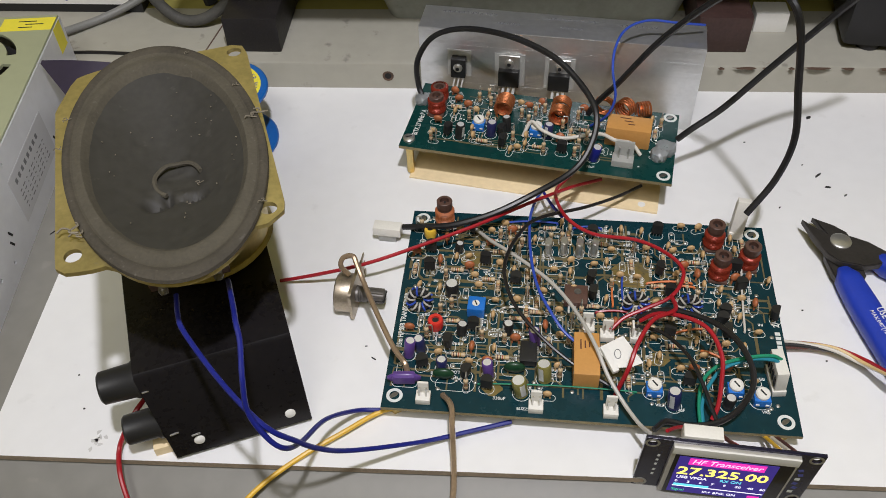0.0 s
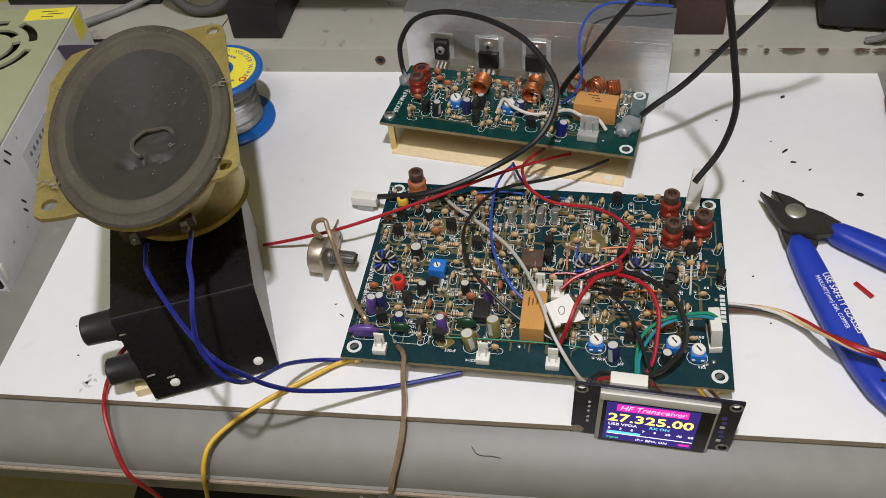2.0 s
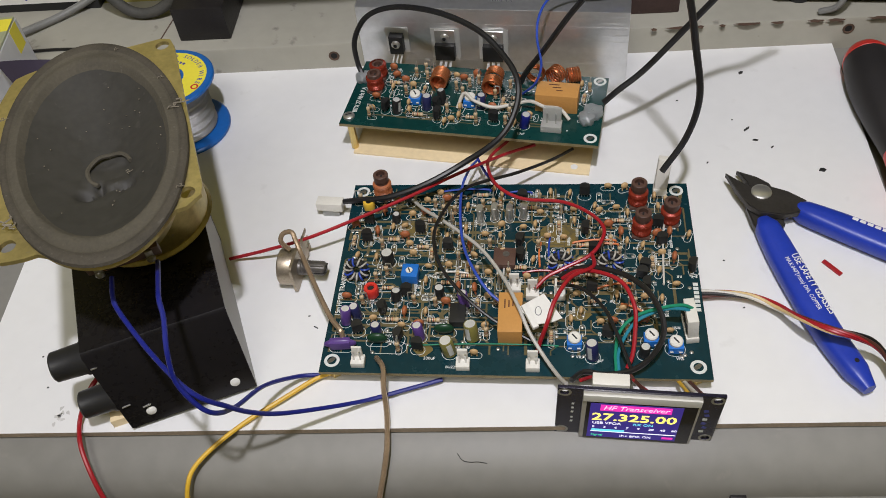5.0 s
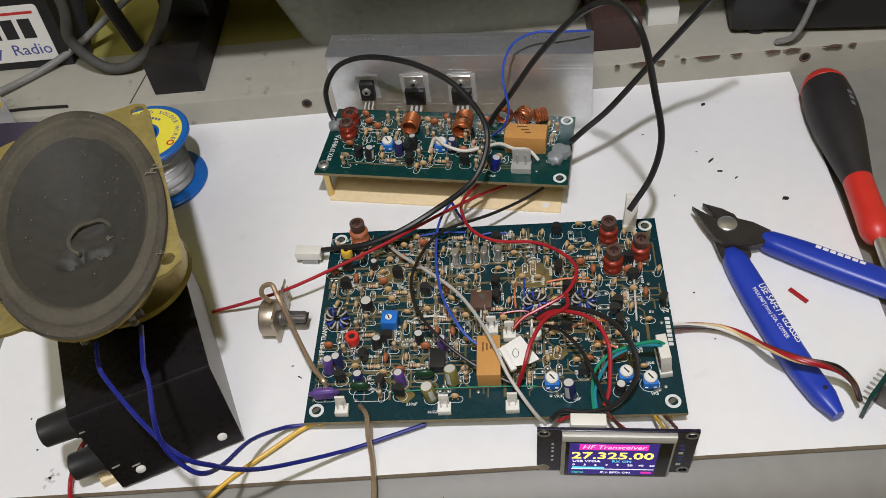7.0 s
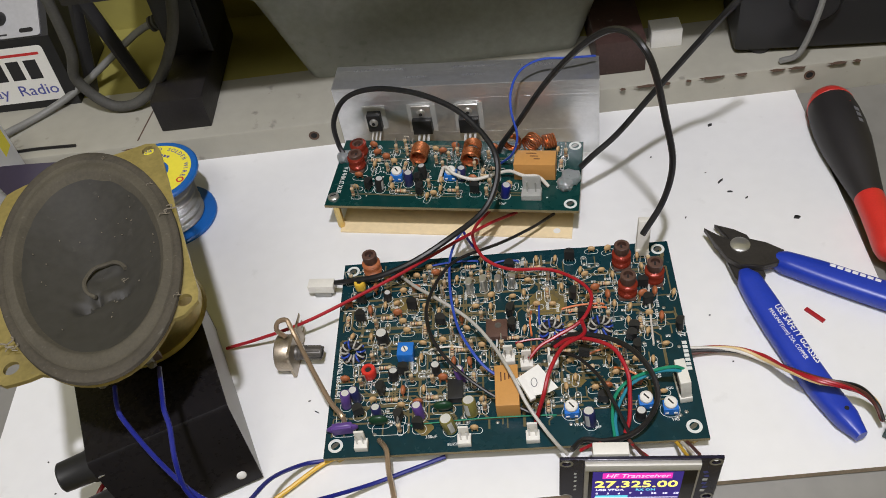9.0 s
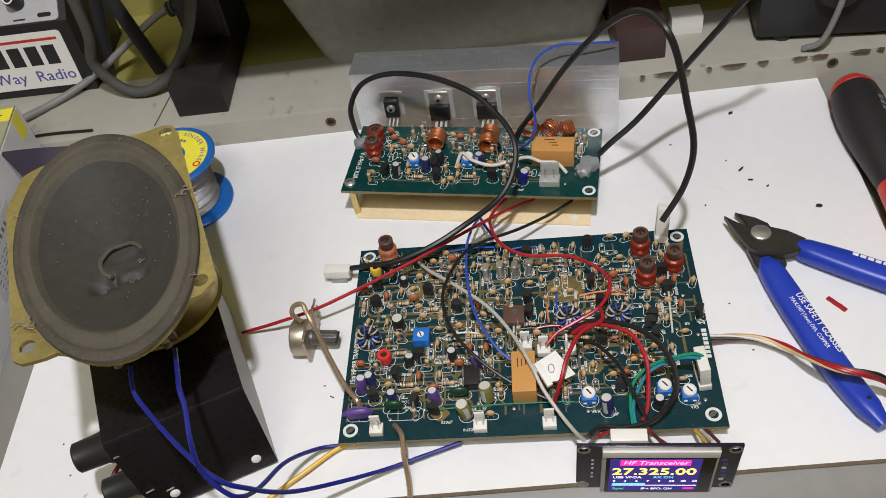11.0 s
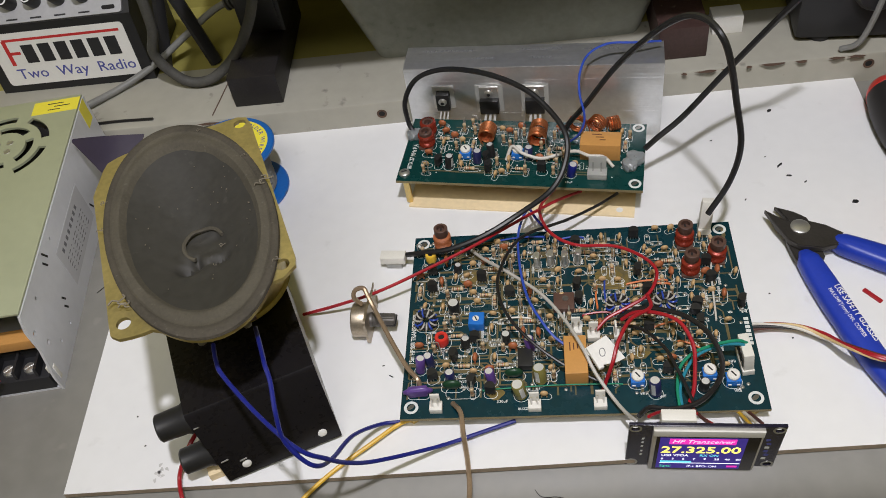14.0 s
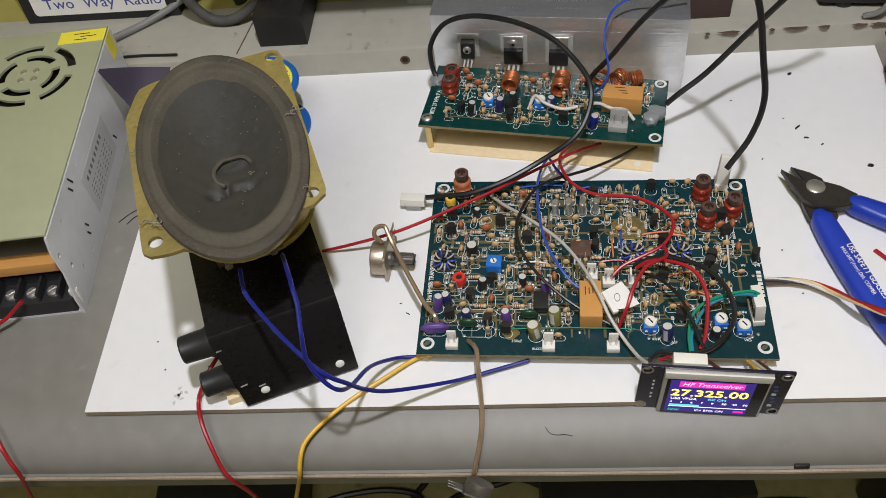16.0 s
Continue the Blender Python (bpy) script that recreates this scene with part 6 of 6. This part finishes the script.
for x0, y, n_ in ((-58, 13.5, 12), (-6, 13.5, 10), (28, 12.5, 8), (-30, 6.5, 5), (0, 6.5, 5)):
    bm = bmesh.new()
    for k in range(n_):
        add_box(bm, 1.4, 0.4, 0.05, at(x0 + 2.3 * k, y + 0.4 * math.sin(3 * k), 47.81, 60 * math.sin(k * 1.7)))
        add_box(bm, 0.4, 1.6, 0.05, at(x0 + 2.3 * k + 0.8, y, 47.81, 20 * math.sin(k * 2.3)))
    part("pencil_mark", bm, INKGREY, fl, "row of unreadable pencilled figures")
for x, w, big in ((-48, 7.2, 0), (-23, 10.2, 1), (1.5, 10.2, 1)):
    tr = part("power_transistor", add_box(bmesh.new(), w, 4.4, 9.0 if big else 10.5, at(0, 0, 0), 0.4), EPOXY, HS, "black power transistor screwed to the heat sink", at(x, -4.3, 20 if big else 23))
    bm = bmesh.new()
    add_box(bm, w + 4.5, 0.35, 18 if big else 15, at(0, 2.35, -1.5))
    part("mica_washer", bm, CLEARNYLON, tr, "translucent mica washer")
    bm = bmesh.new()
    if big:
        add_box(bm, w, 1.3, 7.5, at(0, 1.3, 8.8), 0.3)
        part("metal_tab", bm, STEEL, tr, "bright metal tab")
        bm = bmesh.new()
    z = 12.2 if big else 6.2
    add_lathe(bm, [(0, 1.5), (1.5, 1.4), (2.2, 0.8), (2.3, 0), (0, 0)], at(0, 0.8 if big else -2.1, z, 0, 90), 20)
    sw = part("screw", bm, STEEL, tr, "bright pan-head screw")
    bm = bmesh.new()
    add_cyl(bm, 1.0, 1.0, 0.3, at(0, -0.62 if big else -3.5, z, 0, 90), 6)
    part("recess", bm, EPOXY, sw)
    for k in (-2.54, 0, 2.54):
        bm = bmesh.new()
        add_tube(bm, [(k * (1 if big else 0.8), 0, 0.4), (k * (1 if big else 0.8), -1.2, -2.0), (k * (1 if big else 0.8), -4.6, -2.6), (k * (1 if big else 0.8), -5.4, -4.5)], 0.75 if big else 0.45, 6, 3)
        part("lead", bm, CAPTOP, tr, "tinned lead")

# ---- scraps on the rolled bench front ----
bm = bmesh.new()
add_tube(bm, [(-5, 1.6, 0.85), (-3, -0.6, -0.35), (0, -1.2, -0.6), (3, -1.0, -0.5), (6.5, -1.4, -0.75)], 0.15, 5, 4)
solid("wire_scrap", bm, W_BLACK, "thin curled black wire scrap on the rolled bench front", "scrap", at(56, -32.3, -7.6))
bm = bmesh.new()
add_box(bm, 6, 1.4, 2.6, None, 0.3)
solid("paint_chip", bm, DARKWOOD, "dark chip stuck to the bench front edge", "chip", at(156, -38.6, -21.6, 2))

for dx, L, a in ((0, 14, 34), (3, 9, 40)):
    bm = bmesh.new()
    add_tube(bm, [(-L / 2, 0, 0.25), (0, 0.5, 0.35), (L / 2, 0, 0.25)], 0.2, 5, 4)
    solid("wire_scrap", bm, W_BLACK, "thin cut wire end lying on the bench beside the sheet", "scrap", at(-169 + dx, 87 - dx, -2.9, a + 15), "cut wire ends")

# ---- wires and cables ----


def wire(name, material, r, pts, label, group=""):
    bm = bmesh.new()
    add_tube(bm, pts, r)
    return solid(name, bm, material, label, "cable" if "cable" in name else "wire", group=group)


wire("coax_cable", RUBBER, 1.35, [(-7, 161, 22), (-10, 165, 28), (-10, 168, 40), (-2, 170, 52), (13, 168, 58), (34, 157, 62), (53, 143, 62), (65, 130, 58), (72, 116, 54), (71, 106, 46), (64, 97, 38), (48, 92, 28), (31, 85, 22), (14, 82, 17), (0, 84, 13), (-8, 86, 10)], "black coaxial cable arching from the amplifier board to the main board", "coaxial cables")
wire("coax_cable", RUBBER, 1.4, [(132, 78, 36), (141, 84, 50), (144, 87, 68), (140, 89, 90), (135, 88, 112), (131, 90, 122), (126, 99, 124), (119, 107, 120), (109, 118, 105), (96, 137, 75), (83, 145, 48), (75, 153, 30), (72, 155, 22)], "black coaxial cable looping from a white plug to the amplifier board", "coaxial cables")
wire("coax_cable", RUBBER, 1.5, [(111, 134, 26), (117, 135, 32), (129, 138, 42), (146, 142, 62), (163, 140, 88), (171, 134, 105), (185, 136, 120)], "black coaxial cable leaving the amplifier board towards the back", "coaxial cables")
wire("power_wire", W_RED, 0.78, [(-58, 58, 2), (-40, 58, 8), (-20, 60, 14), (0, 68, 17), (25, 80, 20), (41, 91, 20), (53, 103, 16), (66, 117, 10), (79, 125, 8)], "red wire crossing the sheet and the main board")
wire("power_wire", W_RED, 0.78, [(66, 128, 8), (59, 114, 12), (58, 100, 18), (63, 84, 22), (74, 78, 20), (91, 77, 19), (102, 69, 21), (108, 60, 22), (107, 52, 22), (102, 45, 21), (92, 40, 19), (85, 37, 17), (80, 33, 14)], "red wire curving over the top of the main board")
wire("power_wire", W_RED, 0.85, [(91, 36, 17), (97, 36, 22), (106, 32, 26), (114, 26, 27), (118, 16, 25), (118, 8, 20), (117, 1, 15), (115, -3, 12)], "red wire bowed over the main board components")
wire("power_wire", W_RED, 0.85, [(103, 46, 21), (103, 36, 25), (94, 28, 28), (88, 17, 28), (85, 9, 24), (82, 6, 14), (81, 4, 11)], "red wire dropping to a white plug on the main board")
wire("signal_wire", W_BLACK, 0.75, [(97, 122, 8), (86, 113, 9), (71, 100, 14), (53, 90, 17), (45, 80, 20), (39, 63, 23), (38, 50, 24), (42, 37, 23), (51, 25, 21), (64, 15, 17), (79, 8, 13)], "thin black wire lying across the main board")
wire("signal_wire", W_BLACK, 1.1, [(90, 38, 16), (100, 38, 22), (113, 32, 26), (122, 23, 28), (127, 13, 27), (128, 5, 23), (124, -1, 18), (117, -5, 14), (107, -6, 12), (99, -5, 12), (94, -10, 14)], "black wire looped over the main board to the display")
wire("signal_wire", W_BLACK, 0.75, [(89, 35, 15), (99, 30, 18), (107, 18, 21), (111, 8, 20), (114, 2, 16), (117, -5, 12)], "thin black wire among the main board components")
wire("signal_wire", W_LIGHTBLUE, 0.62, [(52, 114, 9), (49, 102, 14), (47, 86, 18), (48, 64, 21), (51, 47, 22), (56, 35, 22), (62, 27, 19), (69, 23, 16), (75, 23, 13)], "thin blue wire hanging over the main board")
wire("signal_wire", W_BLUE, 0.7, [(52, 115, 9), (56, 104, 11), (61, 95, 12)], "short dark blue wire under the amplifier board")
wire("signal_wire", W_GREY, 0.78, [(22, 88, 11), (31, 76, 15), (41, 66, 18), (56, 51, 20), (66, 35, 22), (73, 20, 22), (78, 9, 18), (84, 0, 14), (89, -8, 14), (92, -14, 18)], "grey screened cable laid across the main board")
wire("signal_wire", W_LIGHTBLUE, 0.6, [(73, 146, 22), (79, 141, 32), (82, 142, 42), (80, 149, 52), (81, 158, 58), (86, 169, 60), (96, 176, 60), (109, 178, 58), (123, 183, 54)], "thin blue wire rising over the heat sink")
wire("speaker_wire", W_BLUE, 0.88, [(-66, -7, 70), (-63, -15, 70), (-60, -20, 68), (-47, -33, 65), (-34, -44, 63), (-27, -47, 58), (-22, -45, 50), (-17, -40, 37), (-9, -32, 23), (12, -17, 6), (30, -9, 3), (44, -4, 3)], "dark blue loudspeaker wire running under the main board", "loudspeaker wires")
wire("speaker_wire", W_BLUE, 0.88, [(-49, -3, 74), (-41, -20, 82), (-38, -27, 84), (-36, -32, 81), (-34, -41, 76), (-33, -46, 66), (-28, -49, 57), (-24, -48, 50), (-23, -38, 37), (-21, -19, 20), (-14, -6, 6), (-5, -3, 3)], "dark blue loudspeaker wire with a loop on the sheet", "loudspeaker wires")
wire("supply_wire", W_YELLOW, 0.95, [(1, -1, 3), (-7, -5, 3), (-18, -14, 3), (-31, -24, 2), (-43, -34, -1), (-50, -42, -4), (-52, -48, -8), (-54, -51, -18), (-62, -46, -45), (-76, -42, -90)], "yellow wire hanging over the bench front")
wire("supply_wire", W_RED, 0.95, [(-90, -13, 16), (-93, -20, 14), (-99, -26, 3), (-96, -36, 1), (-91, -45, -5), (-87, -51, -13), (-84, -53, -20), (-83, -48, -45), (-86, -40, -90)], "red wire hanging from the black box over the bench front")
wire("supply_wire", W_RED, 0.95, [(-194, 18, 14), (-202, 13, 8), (-211, 4, 3), (-202, -26, 1), (-189, -44, -1), (-183, -52, -8), (-181, -55, -18), (-192, -52, -50)], "red wire from the power supply terminal over the bench front")
wire("thin_rod", W_BLACK, 0.9, [(-212, 195, 17.0), (-191, 197, 17.0), (-167, 197, 17.0)], "thin black rod lying along the front of the ledge")
wire("volume_cable", BRONZE, 1.1, [(18, 1, 10), (22, -6, 14), (23, -14, 12), (24, -21, 4), (25, -32, 1), (24, -40, -5), (22, -46, -13), (21, -47, -18)], "clear bronze twin cable hanging down to a potentiometer")
wire("volume_cable", BRONZE, 1.1, [(-25, 50, 18), (-28, 51, 22), (-27, 53, 25), (-23, 53, 26), (-21, 50, 24), (-17, 43, 20), (-10, 30, 18), (-2, 16, 17), (3, 10, 16), (4, 8, 13)], "clear bronze twin cable from a potentiometer to the main board")
wire("display_wire", W_GREEN, 0.7, [(111, -4, 11), (111, 4, 13), (113, 12, 15), (119, 17, 18), (128, 18, 22), (136, 18, 24), (140, 18, 22)], "green wire to the white plug at the board edge", "wires to the display")
wire("display_wire", W_TEAL, 0.7, [(112, -4, 11), (112, 3, 13), (115, 10, 15), (120, 16, 17), (129, 18, 21), (136, 17, 23), (140, 17, 21)], "teal wire to the white plug at the board edge", "wires to the display")
wire("display_wire", W_RED, 0.7, [(97, -15, 22), (101, -11, 18), (105, -8, 14)], "short red display wire", "wires to the display")
wire("display_wire", W_RED, 0.7, [(117, -8, 12), (119, -12, 14), (121, -18, 20)], "short red wire from a white plug to the display", "wires to the display")
wire("display_wire", W_BROWN, 0.7, [(116, -6, 12), (118, -10, 13), (120, -18, 20)], "short brown wire from a white plug to the display", "wires to the display")
wire("display_wire", W_YELLOW, 0.7, [(129, 1, 5), (134, -4, 6), (136, -18, 18)], "yellow wire from under the board to the display", "wires to the display")
wire("display_wire", W_WHITE, 0.7, [(132, 1, 5), (136, -4, 6), (138, -17, 18)], "off-white wire from under the board to the display", "wires to the display")
wire("display_wire", W_BROWN, 0.7, [(134, 1, 5), (138, -4, 6), (140, -17, 18)], "brown wire from under the board to the display", "wires to the display")
wire("ribbon_wire", W_BLACK, 0.7, [(145, 38, 5), (155, 38, 5), (167, 36, 5), (176, 31, 5), (183, 20, 13), (190, 13, 17), (199, 10, 18), (206, 9, 15), (211, 4, 11), (212, -2, 9)], "black wire in a twisted bundle over the cutter handle", "wires of the twisted bundle")
wire("ribbon_wire", W_BROWN, 0.7, [(145, 37, 4), (156, 38, 4), (167, 37, 4), (176, 32, 5), (183, 21, 13), (190, 13, 18), (198, 9, 19), (206, 7, 15), (210, 4, 11), (212, -2, 8)], "brown wire in a twisted bundle over the cutter handle", "wires of the twisted bundle")
wire("ribbon_wire", W_RED, 0.7, [(145, 38, 3), (156, 40, 3), (167, 38, 4), (176, 33, 6), (182, 20, 14), (189, 12, 19), (198, 8, 19), (206, 7, 14), (211, 4, 10), (212, -1, 7)], "red wire in a twisted bundle over the cutter handle", "wires of the twisted bundle")
wire("ribbon_wire", W_RED, 0.7, [(145, 40, 3), (156, 41, 3), (167, 38, 5), (176, 32, 7), (182, 19, 15), (189, 11, 19), (198, 8, 18), (206, 8, 13), (211, 5, 9), (212, 0, 7)], "red wire in a twisted bundle over the cutter handle", "wires of the twisted bundle")
wire("ribbon_wire", W_CREAM, 0.7, [(145, 40, 4), (156, 40, 4), (167, 37, 6), (176, 30, 7), (182, 18, 15), (189, 11, 18), (198, 9, 17), (207, 9, 13), (212, 6, 9), (212, 0, 8)], "cream wire in a twisted bundle over the cutter handle", "wires of the twisted bundle")
wire("ribbon_wire", W_WHITE, 0.7, [(145, 40, 5), (156, 39, 5), (166, 36, 6), (176, 30, 6), (182, 19, 14), (190, 12, 17), (199, 10, 17), (207, 9, 14), (211, 6, 10), (212, -1, 9)], "off-white wire in a twisted bundle over the cutter handle", "wires of the twisted bundle")
